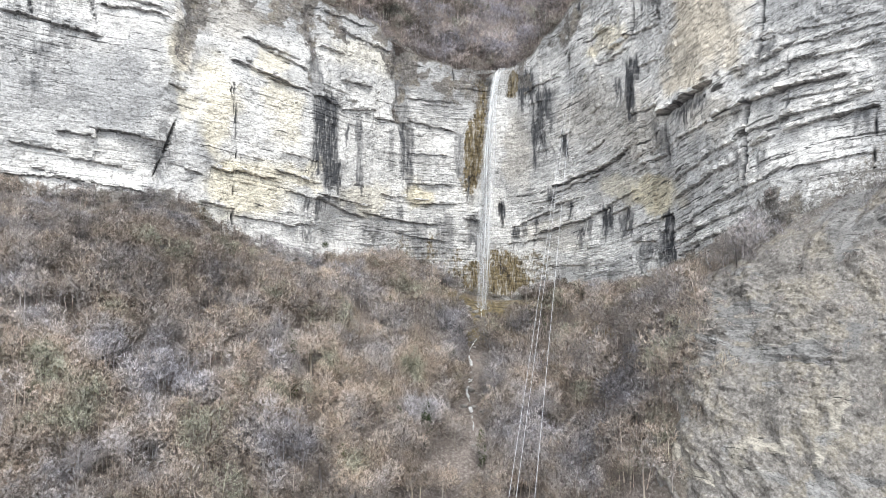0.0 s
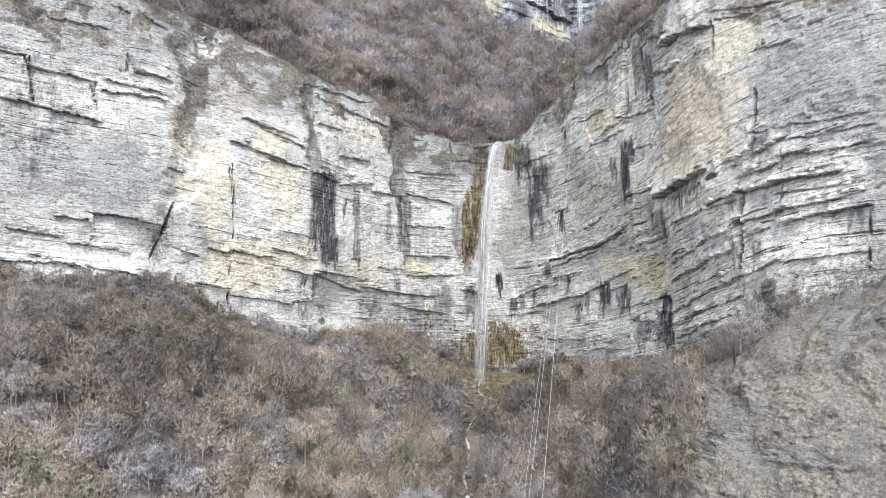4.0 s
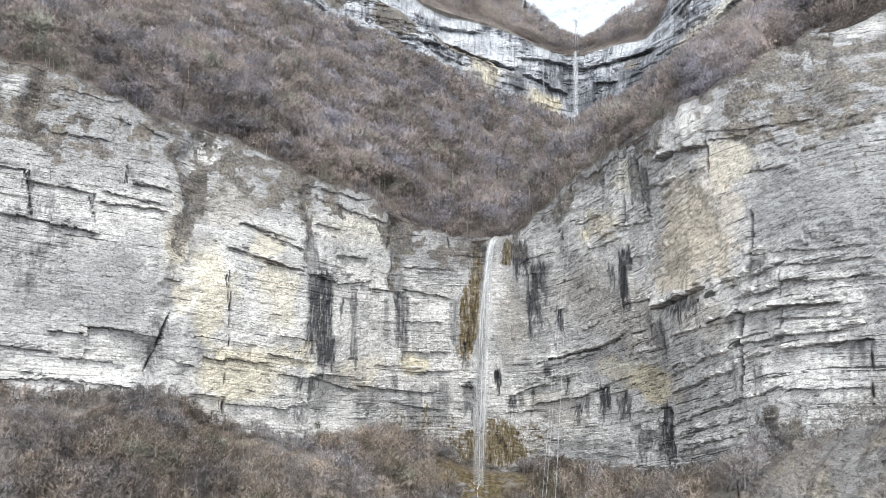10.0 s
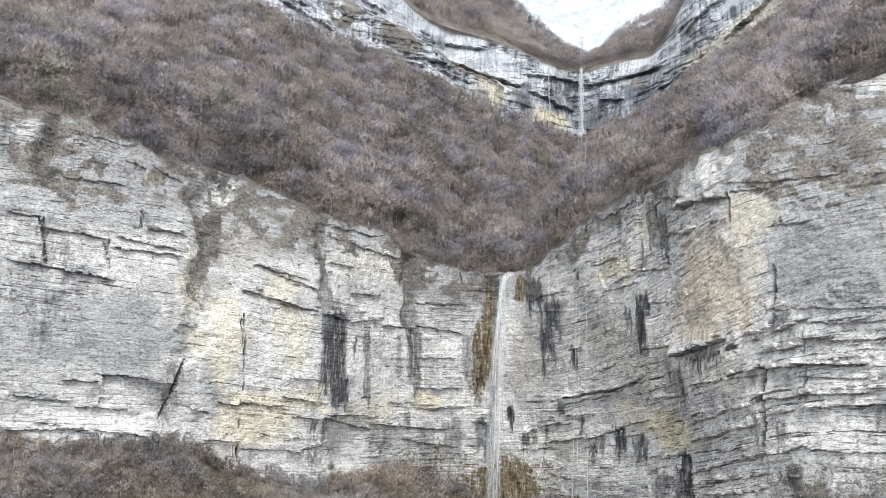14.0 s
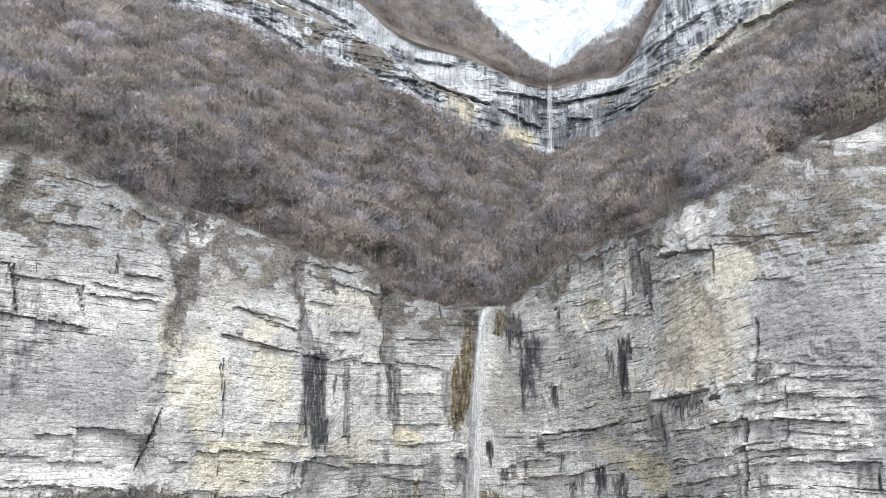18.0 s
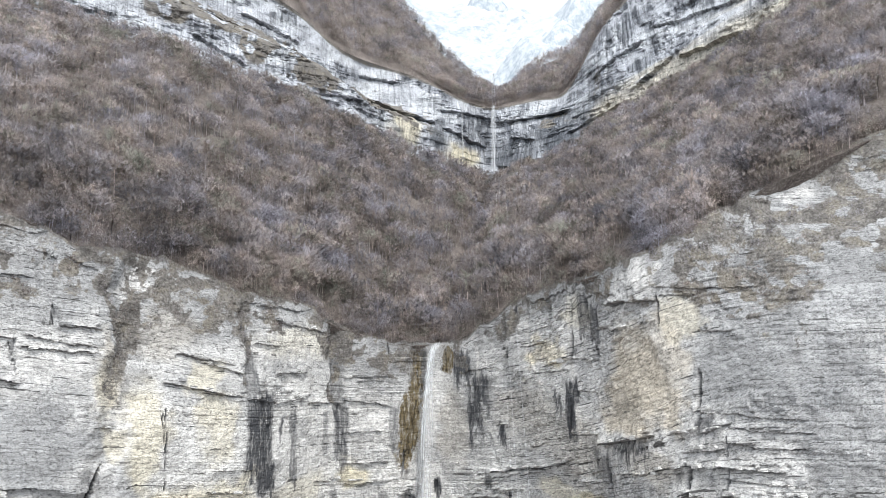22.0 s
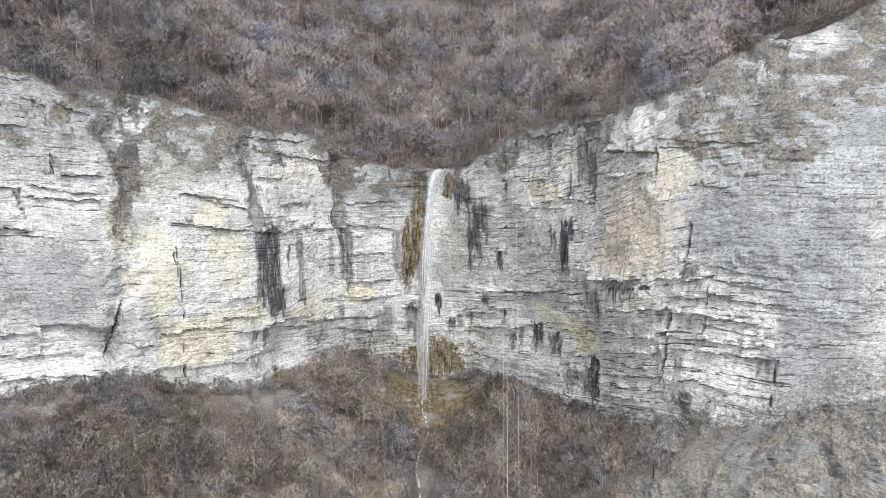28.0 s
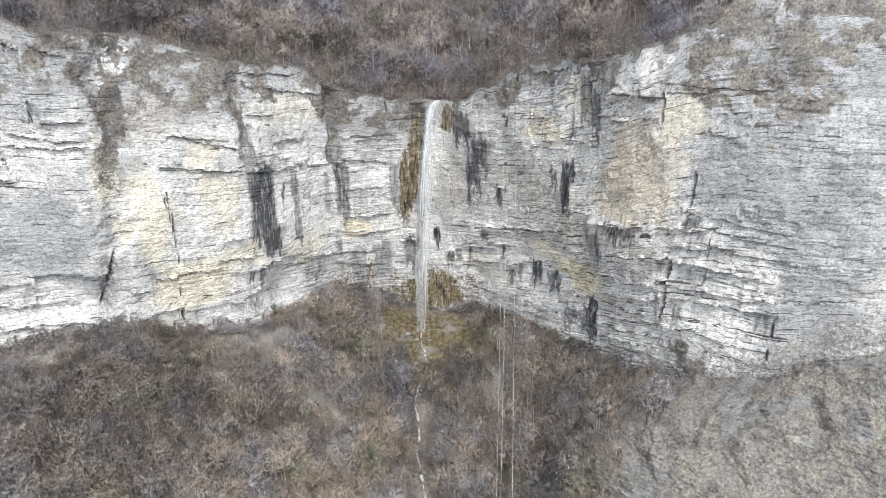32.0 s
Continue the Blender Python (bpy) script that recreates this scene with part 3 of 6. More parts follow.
LEDGES_MIDDLE = [(4.05, 107.6, 4.7, 101.6, 2.2), (4.21, 117.9, 4.81, 113, 1.4), (3.72, 63.3, 4.08, 62, 1.5), (4.08, 62.7, 4.57, 60.8, 1.5), (3.55, 50, 4.09, 47.7, 1.5),
    (4.13, 45, 4.93, 41.9, 1), (3.12, 93.2, 3.37, 92.2, 1), (4.52, 114.1, 4.95, 108.8, 1.4), (4.51, 102.4, 5.59, 95.7, 1.6), (5.17, 121.5, 5.59, 120, 1.2), (5, 137.8,
    6.67, 133.5, 1.5), (5.53, 130.4, 6.9, 124.9, 1), (5.61, 108.2, 6.34, 108, 1.5), (5.67, 94.9, 6.5, 97.7, 1.2), (6.51, 94.2, 7.23, 93.2, 1.5), (7.23, 94.6, 8.03, 90.6,
    1.5), (4.61, 72.2, 5.16, 70.1, 0.8), (4.57, 64.5, 5.2, 60.4, 1)]
LEDGES_MIDDLE2 = [(4.73, 56.2, 5.25, 53.6, 1.2), (5.19, 54.5, 6.23, 47, 1.6), (5.23, 55.9, 6.34, 52.6, 1), (6.23, 49.2, 7.71, 44.9, 1.8), (7.27, 55.1, 8.03, 54.9, 1.5),
    (7.27, 65, 8.03, 64.3, 0.8), (6.6, 58.4, 7.22, 58.2, 0.8), (4.93, 42.7, 5.31, 42.4, 0.8), (6.99, 40.7, 7.91, 36.3, 1), (8.26, 48, 8.67, 46.7, 1), (7.23, 79.3, 7.91,
    78.6, 0.7), (7.23, 105.2, 8.01, 104.8, 0.7), (3.11, 64.2, 3.54, 60.2, 0.8)]
LEDGES_FOLD = [(11.1, 137.2, 11.81, 140.5, 1.6), (11.81, 142.1, 12.42, 143.1, 1.4), (12.39, 134.6, 13.38, 135.8, 3), (13.45, 137.2, 13.88, 138, 1.5), (13.43, 140, 14.79,
    139.4, 1), (10.89, 119.3, 11.27, 121, 1.2), (11.26, 111.5, 11.65, 113.9, 1.2), (11.55, 115.1, 12.07, 114.2, 1.2), (11.1, 108.1, 11.64, 110, 1), (10.44, 83.3, 10.61,
    85, 1), (10.83, 74.8, 11.12, 78.3, 1), (10.36, 61.4, 10.97, 67.6, 2.4), (10.97, 66.9, 11.54, 73, 2), (10.34, 58.3, 10.96, 65.2, 1.2), (11.67, 84.6, 12.1, 86.3, 1.2),
    (12.1, 82.5, 13.04, 88.5, 5), (11.72, 65.6, 12.22, 68.2, 1.2), (12.25, 126.5, 12.78, 125.6, 1.2)]
LEDGES_FOLD2 = [(11.09, 52.1, 11.55, 56.8, 1), (11.12, 48.3, 11.4, 50.4, 1), (9.48, 43.6, 10.28, 50.3, 1.2), (10.08, 40.6, 10.71, 45.6, 1.5), (10.67, 44.5, 11.09, 51.3,
    1.5), (10.33, 53, 10.74, 55.9, 1), (9.35, 35.6, 10.12, 38, 0.8), (11.35, 40.6, 12.11, 46.2, 1), (12.19, 51.3, 13.24, 60.9, 1.5), (12.23, 57.7, 13.35, 68.6, 1.2),
    (13.04, 76.8, 13.47, 80, 1), (12.14, 39.6, 13.34, 52.3, 1), (12.22, 34.9, 13.3, 46, 1), (12.25, 30.7, 13.28, 41.4, 1), (9.89, 106.5, 10.5, 109.9, 0.8), (10.06, 124.6,
    10.49, 126.2, 0.9), (12.33, 72, 13.42, 77.3, 0.9)]
LEDGES_EAST = [(13.42, 79.5, 13.92, 81.3, 3), (13.92, 81.3, 14.69, 82.1, 2.5), (13.46, 84.3, 13.96, 86.9, 1.5), (14.02, 89, 15.16, 89, 1.2), (13.37, 69.4, 13.94, 71.9,
    1.5), (13.9, 72.3, 14.57, 73.6, 1.5), (13.92, 68.7, 14.55, 70.4, 2.2), (14.52, 70.2, 15.07, 71.7, 3), (14.57, 73.6, 15, 75.7, 1.5), (13.41, 64.7, 13.77, 67.4, 1),
    (13.25, 51.4, 13.85, 57, 1), (13.79, 56.4, 14.99, 58.2, 0.8), (13.56, 89.7, 14.03, 95, 1.5), (13.29, 90, 13.6, 91.6, 1), (13.67, 98.2, 15.12, 97.7, 0.7), (14.06,
    93.8, 15.21, 93.9, 0.7), (13.9, 77.5, 15.03, 78.2, 0.9), (13.83, 125.6, 14.26, 124.6, 0.7)]
# upright fissures: top row number and height, bottom row number and height, half-width and depth in metres
FISSURES = [(11.74, 108, 11.67, 83, 1.4, 4), (12.19, 119.4, 12.16, 107.1, 1, 2), (12.15, 107, 11.99, 97, 1, 2), (12.14, 88, 12.16, 66.3, 0.8, 2), (4.02, 98.1, 4.09, 66.3,
    0.5, 1), (4.05, 65.9, 4.09, 37.3, 0.8, 2), (3.19, 79.6, 3, 67, 0.8, 2.4), (3, 67, 2.6, 51.6, 1.1, 2.4), (13.47, 80, 13.26, 35.4, 1, 2.5), (13.75, 112.2, 13.67, 90.8, 1.2,
    2.5), (13.41, 138.3, 13.31, 121.2, 0.8, 2), (12.11, 45.4, 12.01, 27.1, 1.3, 4), (9.15, 55.2, 9.22, 44.6, 1.2, 2), (12.01, 138.2, 12.08, 121.8, 1.6, 2.5), (7.22, 63.5,
    7.12, 51.1, 0.8, 2), (2.14, 123.9, 2.19, 115.3, 0.8, 1)]
FISSURES_MORE = [(2.66, 136, 2.61, 128.6, 0.6, 1), (1.82, 131, 1.85, 114.8, 0.8, 1.2), (10.78, 137.8, 10.65, 111.6, 1, 2), (11.74, 138.1, 11.72, 112.6, 0.8, 1.5), (8.01,
    119.6, 8.04, 112.7, 0.5, 1), (15.06, 73.8, 14.99, 56, 0.8, 1.5), (12.82, 53.5, 12.83, 41.8, 0.6, 1.2), (8.38, 68.5, 8.34, 52.3,
    0.8, 1.2), (14.03, 97.2, 13.89, 63.3, 0.5, 0.8), (13.41, 63.9, 13.29, 51.1, 1, 2)]
# seepage, and the painted shade under the widest overhang: row number, top, bottom, half-width in rows, strength
SEEPS_BASIN = [(5.29, 99.2, 65.1, 0.219, 1), (5.44, 69.5, 54.6, 0.152, 1), (5.1, 119, 97.5, 0.094, 0.6), (5.78, 88.1, 81.5, 0.041, 0.9), (6.06, 92.5, 56.6, 0.062, 0.7),
    (7.14, 114.6, 90.1, 0.098, 0.55), (7.2, 92.8, 63.1, 0.106, 0.75), (5.06, 54.4, 47.6, 0.037, 0.8), (5.25, 54.5, 45.4, 0.05, 0.8), (5.09, 40.3, 33.6, 0.09, 0.7), (6.43,
    47.6, 36.3, 0.221, 0.4), (7.41, 45.6, 25.7, 0.118, 0.5), (7.86, 48.1, 25.4, 0.171, 0.5), (8.17, 90.6, 66.1, 0.093, 0.6), (8.57, 49.2, 31.9, 0.161, 0.7), (8.77, 116.2,
    8.4, 0.082, 0.65), (6.89, 90.2, 66, 0.052, 0.4), (7.06, 52.9, 42.3, 0.069, 0.6)]
SEEPS_FOLD = [(9.88, 115.2, 101.4, 0.197, 0.95), (10.25, 105.9, 90.1, 0.121, 0.9), (10.02, 100.9, 67.9, 0.035, 0.8), (10.13, 93.3, 78.4, 0.102, 0.85), (10.5, 83.7, 70.5,
    0.034, 0.9), (11.37, 99.6, 92.3, 0.042, 0.85), (11.46, 97.6, 89.8, 0.042, 0.75), (11.69, 106.4, 83, 0.07, 1), (9.19, 55.2, 45.3, 0.068, 0.9), (10.27, 60.6, 50.9,
    0.048, 0.75), (10.57, 54.2, 45, 0.031, 0.85), (9.55, 43.1, 35.3, 0.079, 0.75), (9.76, 43.9, 36.8, 0.05, 0.75), (10, 45.9, 38.6, 0.042, 0.75), (10.71, 43.3, 36.4,
    0.053, 0.85), (10.82, 45.1, 36.6, 0.022, 0.8), (11.05, 50.2, 36.8, 0.067, 0.95), (11.35, 48.4, 39, 0.075, 0.95)]
SEEPS_FOLD2 = [(11.23, 45.9, 39.7, 0.039, 0.75), (11.66, 36.4, 23.6, 0.079, 0.65), (12.03, 45.7, 24.8, 0.086, 1), (11.93, 38.6, 25.7, 0.082, 0.8), (11.8, 34.6, 27.8,
    0.045, 0.6), (12.57, 84.3, 78.8, 0.246, 1), (12.1, 79, 65.5, 0.133, 0.55), (11.95, 138.1, 121.7, 0.09, 0.65), (12.16, 135.4, 116.6, 0.081, 0.7), (11.76, 118.9, 112.7,
    0.051, 0.6), (13.74, 96.1, 89.1, 0.096, 0.7), (14.79, 71.1, 64.8, 0.039, 0.65), (14.91, 71.3, 64.3, 0.049, 0.65), (14.66, 62.4, 57.1, 0.063, 0.5), (14.48, 62.5, 58.6,
    0.039, 0.5), (13.6, 63, 54.5, 0.063, 0.5), (13.77, 81.6, 78.4, 0.096, 0.5), (13.33, 78.9, 72.6, 0.036, 0.6)]
SEEPS_WEST = [(1.89, 103.2, 94.9, 0.038, 0.55), (1.86, 93.6, 88.3, 0.025, 0.55), (1.94, 123.1, 102.7, 0.016, 0.5), (1.89, 120.5, 113, 0.022, 0.45), (2.19, 124.2, 114.6,
    0.016, 0.7), (1.79, 117, 111, 0.015, 0.5), (1.84, 130.8, 114.2, 0.015, 0.5), (3.11, 75.3, 69.1, 0.052, 0.7), (2.95, 68.8, 58.4, 0.078, 0.6), (2.01, 107.3, 99.1,
    0.022, 0.4), (14.39, 71.6, 64.5, 0.031, 0.4), (12.83, 85.6, 80, 0.079, 0.8), (12.96, 85, 81.1, 0.034, 0.7), (13.29, 63.9, 51.4, 0.036, 0.6), (2.71, 134.9, 127.9,
    0.044, 0.4), (3.56, 107.3, 98.8, 0.045, 0.5)]
# patches of the surface: row number, height, half-widths, strength
YELLOWS = [(3.76, 88.2, 0.3, 22.1, 0.6), (4.25, 56.7, 0.62, 13.5, 0.7), (3.9, 57.5, 0.27, 8.5, 0.6), (4.52, 107.4, 0.16, 7.4, 0.5), (4.66, 88.7, 0.27, 14.2, 0.5), (3.28,
    104.8, 0.19, 9.7, 0.5), (3.3, 87.9, 0.19, 6.3, 0.5), (7.41, 60.8, 0.39, 5.9, 0.85), (4.89, 63.2, 0.4, 6.8, 0.6), (6.22, 56.4, 0.65, 8, 0.4), (11.82, 54.9, 0.52, 7,
    0.9), (11.38, 59.4, 0.37, 5, 0.5), (11.36, 116.3, 0.29, 6.7, 0.6), (10.98, 111.6, 0.14, 4.8, 0.7), (13.58, 129.3, 0.27, 6.7, 0.45), (6.16, 121.3, 0.86, 8, 0.3),
    (11.82, 131.4, 0.34, 6.2, 0.35)]
TANS = [(12.98, 108.4, 0.53, 18.2, 0.95), (12.65, 96.5, 0.48, 9.9, 0.9), (13.44, 119.2, 0.26, 13, 0.6), (13.4, 98.5, 0.18, 10.9, 0.85), (11.22, 114.4, 0.38, 4.8, 0.5),
    (9.62, 79.7, 0.43, 18.6, 0.35), (12.99, 76.3, 0.42, 7.5, 0.4), (11.71, 79.8, 0.59, 13.2, 0.3), (10.93, 89.1, 0.56, 11.9, 0.3), (10.27, 38.8, 0.54, 7.8, 0.3), (4.1,
    125.6, 0.37, 12.1, 0.35), (3.37, 111.6, 0.17, 15.7, 0.5)]
GREYS_BROAD = [(2.4, 88, 0.7, 19, 0.9), (1.8, 95, 0.35, 30, 0.7), (14.7, 115, 1.2, 30, 0.7), (15.3, 140, 1.9, 30, 0.8), (9.9, 75, 0.5, 24, 0.45), (12.7, 60, 0.7, 14, 0.45), (2.2, 138, 0.9, 14, 0.7), (15.6, 100, 0.8, 40, 0.9), (15.4, 68, 1.0, 20, 0.8), (15.9, 155, 1.2, 40, 0.9)]
GREYS = [(2.47, 87.5, 0.78, 12.3, 0.9), (2.6, 135.8, 0.69, 9.9, 0.8), (2.09, 148, 0.29, 13.2, 0.8), (1.84, 87, 0.14, 12.1, 0.7), (3.58, 123.9, 0.42, 18.4, 0.6), (3.53,
    72.7, 0.27, 12.7, 0.7), (14.36, 109.5, 0.82, 14, 0.9), (14.68, 126.4, 0.82, 11.2, 0.9), (15.12, 147.2, 0.79, 12.5, 0.95), (14.2, 143.8, 0.47, 7.8, 0.6), (12.89, 63,
    0.52, 7.4, 0.4), (12.61, 48.8, 0.56, 8.2, 0.5), (13.18, 76.3, 0.31, 9.1, 0.4), (9.66, 74.3, 0.54, 24.4, 0.4), (4.3, 133.5, 0.54, 14.7, 0.7), (2.75, 106.1, 0.53, 5.2,
    0.5), (15.13, 102.1, 0.35, 32.5, 0.6), (6.97, 36.7, 1.31, 10.7, 0.5)]
PALE = [(2.69, 114.7, 0.53, 8.4, 1), (2.38, 59.3, 0.4, 8.1, 1), (5.92, 120.7, 0.84, 10.7, 0.9), (14.23, 61, 0.64, 9.3, 1), (8.15, 57.8, 0.22, 9.8, 1), (4.45, 79.7, 0.59,
    18.1, 0.8), (13.23, 144.3, 0.14, 8.2, 1), (6.32, 69.1, 0.69, 15.8, 0.6), (3.88, 146.9, 0.17, 4, 0.9), (3.64, 144.5, 0.14, 5, 0.9), (1.94, 59.6, 0.17, 5.6, 0.8),
    (1.77, 160.8, 0.1, 6.4, 0.8), (12.63, 128.5, 0.22, 3.9, 0.8), (14.66, 75.7, 0.43, 6.3, 0.8), (7.63, 82.3, 0.4, 16.3, 0.5), (15.9, 174, 0.32, 6, 0.6)]
THICKETS = [(3.47, 130.4, 0.15, 22.2, 0.85), (3.36, 105, 0.09, 13.2, 0.6), (1.84, 152, 0.04, 18.3, 0.9), (4.94, 129.8, 0.17, 14.1, 0.85), (4.97, 116, 0.08, 10.3, 0.6),
    (6.99, 120.6, 0.27, 10.1, 0.7), (7.41, 124.2, 0.65, 2.3, 0.85), (4.32, 138.2, 0.46, 6.2, 0.55), (10.71, 128.2, 0.21, 9.6, 0.75), (15.01, 136.9, 0.39, 4.8, 0.6), (15,
    123, 0.47, 3.7, 0.5), (14.28, 131.2, 0.09, 2.1, 0.75), (13.73, 155, 0.39, 2.5, 0.6), (14.91, 159.2, 1.05, 6.8, 0.6), (13.81, 46.5, 0.37, 6.6, 0.7)]

MOSSES_BROAD = [(7.6, 29, 0.9, 12, 0.5), (8.95, 20, 0.9, 15, 0.8), (9.9, 22, 0.5, 10, 0.5)]
MOSSES = [(9.49, 112.7, 0.25, 8.2, 0.95), (8.63, 91.2, 0.21, 27.8, 0.9), (8.43, 80, 0.18, 20.6, 0.95), (8.26, 72.8, 0.17, 13.9, 0.7), (8.58, 113.4, 0.18, 6.2, 0.7),
    (7.71, 35, 0.22, 12, 0.6), (7.24, 28.6, 0.43, 6.6, 0.4), (9.32, 18.2, 0.61, 10.3, 0.9), (8.14, 20.4, 0.7, 7.5, 0.6)]
LEDGES = LEDGES_WEST + LEDGES_MIDDLE + LEDGES_MIDDLE2 + LEDGES_FOLD + LEDGES_FOLD2 + LEDGES_EAST
SEEPS = SEEPS_BASIN + SEEPS_FOLD + SEEPS_FOLD2 + SEEPS_WEST
# the upper cliff: overhanging ledges, then patches, in the same terms
HIGH_LEDGES = [(5.14, 374.4, 5.88, 372.3, 4), (4.39, 402.9, 5.12, 394.7, 3), (6.26, 385.3, 6.71, 381.5, 4), (6.25, 337.7, 7.39, 334.2, 5), (7.5, 355.1, 9.52, 354.9, 4),
    (7.73, 331.2, 9.27, 321.5, 4), (10.25, 330.3, 11.04, 319.8, 4), (9.87, 349.7, 12.05, 344.6, 5), (9.87, 300.8, 11.36, 286.3, 4), (4.61, 323.7, 5.15, 326.6, 5), (3.88,
    352.2, 4.53, 337, 3), (12.02, 313.6, 13.38, 327.4, 4), (13.47, 337, 13.98, 355.3, 4), (14.1, 350.8, 14.68, 349.5, 4), (12.75, 369.6, 13.71, 386.7, 3), (13.88, 394.8,
    14.72, 380.8, 3), (2.22, 349.1, 2.96, 352.6, 3), (5.45, 326.4, 6.14, 329.8, 3)]
HIGH_YELLOWS = [(6.84, 319.6, 0.27, 19.2, 0.8), (8.46, 304.7, 0.59, 13.8, 0.95), (6.67, 307.1, 0.31, 16.3, 0.4), (14.38, 343, 0.27, 7.8, 0.5), (14.81, 342.1, 0.2, 8.6,
    0.6), (13.13, 327.5, 0.38, 8.3, 0.5)]
HIGH_PALE = [(7.23, 296.4, 0.25, 9.9, 1), (6.65, 366.2, 0.44, 12.5, 0.7), (5.53, 396.8, 0.41, 19.8, 0.8), (6.32, 393.1, 0.29, 7.7, 0.7), (4.35, 340.6, 0.37, 14.2, 0.6),
    (14.16, 380.5, 0.16, 23, 0.5), (4.13, 399.6, 0.19, 12.2, 0.9)]
HIGH_DARK = [(10.39, 310.3, 0.74, 26.2, 0.9), (11.89, 322.9, 0.86, 29.4, 0.9), (12.77, 334.3, 0.54, 25.5, 0.7), (8.85, 336.8, 0.96, 26.3, 0.8), (7.6, 316.7, 0.34, 31.6,
    0.8), (11.72, 346.9, 0.67, 9.5, 0.5)]
HIGH_THICKETS = [(4.85, 378, 0.31, 16.8, 0.9), (4.29, 379.5, 0.31, 15.3, 0.9), (3.63, 366.9, 0.41, 9.8, 0.8), (5.33, 338.8, 0.37, 14.5, 0.9), (5.84, 351, 0.29, 14, 0.7),
    (11.72, 335.5, 0.67, 10.6, 0.7), (12.88, 353.9, 0.16, 32.8, 0.5), (4.64, 352.4, 0.19, 15.2, 0.9)]


BARE_RIMS = [(15.9, 174, 0.32, 6, 1), (13.23, 145, 0.15, 9, 1), (3.75, 146, 0.3, 5, 0.9), (6.1, 134, 0.6, 5, 0.7), (1.77, 160, 0.1, 7, 0.9), (2.4, 158, 0.5, 5, 0.6)]


def overhangs(d, s, z, rows, fall, seed):
    """Ledges that stand out above a seam: metres outward, and the shade in the seam, as a colour mask."""
    wig = 1.3 * (fbm(np.stack([d / 5, z / 30], 1), seed, 4) - 0.5) + 0.9 * (fbm(np.stack([d / 1.3, z / 30], 1), seed + 1, 3) - 0.5)
    gap = fbm(np.stack([d / 4, z / 9], 1), seed + 2, 3)
    out, painted_shade = 0 * s, 0 * s
    for s0, z0, s1, z1, k in rows:
        near = np.where((s > s0 - 0.15) & (s < s1 + 0.15) & (np.abs(z - (z0 + z1) / 2) < abs(z1 - z0) / 2 + 4 * fall))[0]
        u = (s[near] - s0) / (s1 - s0)
        up = z[near] - z0 - (z1 - z0) * np.clip(u, -0.1, 1.1) - wig[near] * min(fall / 5, 2.0)
        span = smooth(-0.08, 0.06, u + 0.1 * (gap[near] - 0.5)) * smooth(1.08, 0.94, u + 0.1 * (gap[near] - 0.5))
        size = k * span * (0.35 + 1.3 * gap[near])
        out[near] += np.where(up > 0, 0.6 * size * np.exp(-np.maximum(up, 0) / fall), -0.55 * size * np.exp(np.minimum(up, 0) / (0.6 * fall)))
        # shade right below the ledge, put into the colour
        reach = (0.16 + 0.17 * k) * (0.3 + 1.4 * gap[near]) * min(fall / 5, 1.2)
        painted_shade[near] = np.maximum(painted_shade[near], span * smooth(-reach, -0.4 * reach, up) * (up < 0.12 * fall / 5) * smooth(0.3, 0.45, gap[near] + 0.05 * k))
    return out, painted_shade


def fissures(s, z, wob):
    """Upright cracks: metres inward, and the shade in their depth, as a colour mask."""
    cut, painted_shade = 0 * s, 0 * s
    rate = np.gradient(CLIFF_RUN, CLIFF_ROWS)
    for s0, z0, s1, z1, w, k in FISSURES + FISSURES_MORE:
        near = np.where((np.abs(s - (s0 + s1) / 2) < 0.6) & (z > z1 - 4) & (z < z0 + 4))[0]
        u = (z0 - z[near]) / (z0 - z1)
        off = np.abs(s[near] - s0 - (s1 - s0) * u) * np.interp((s0 + s1) / 2, CLIFF_ROWS, rate) + wob[near] * 2.2
        thin = 0.6 * w * smooth(-0.08, 0.12, u) * smooth(1.08, 0.85, u) + 0.01
        cut[near] = np.maximum(cut[near], k * smooth(1.3, 0.2, np.abs(off) / thin))
        painted_shade[near] = np.maximum(painted_shade[near], 0.95 * smooth(1.1, 0.35, np.abs(off) / thin) * (u > -0.05) * (u < 1.05))
    return cut, painted_shade


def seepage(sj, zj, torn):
    """Wet black streaks, ragged at their lower ends; and the widest overhang's painted shade."""
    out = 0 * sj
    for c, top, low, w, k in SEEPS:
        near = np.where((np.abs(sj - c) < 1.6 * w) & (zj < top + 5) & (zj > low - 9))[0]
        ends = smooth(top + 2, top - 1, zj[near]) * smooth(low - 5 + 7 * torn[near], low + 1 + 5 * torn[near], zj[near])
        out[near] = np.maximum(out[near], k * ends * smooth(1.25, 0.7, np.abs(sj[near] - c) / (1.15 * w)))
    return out


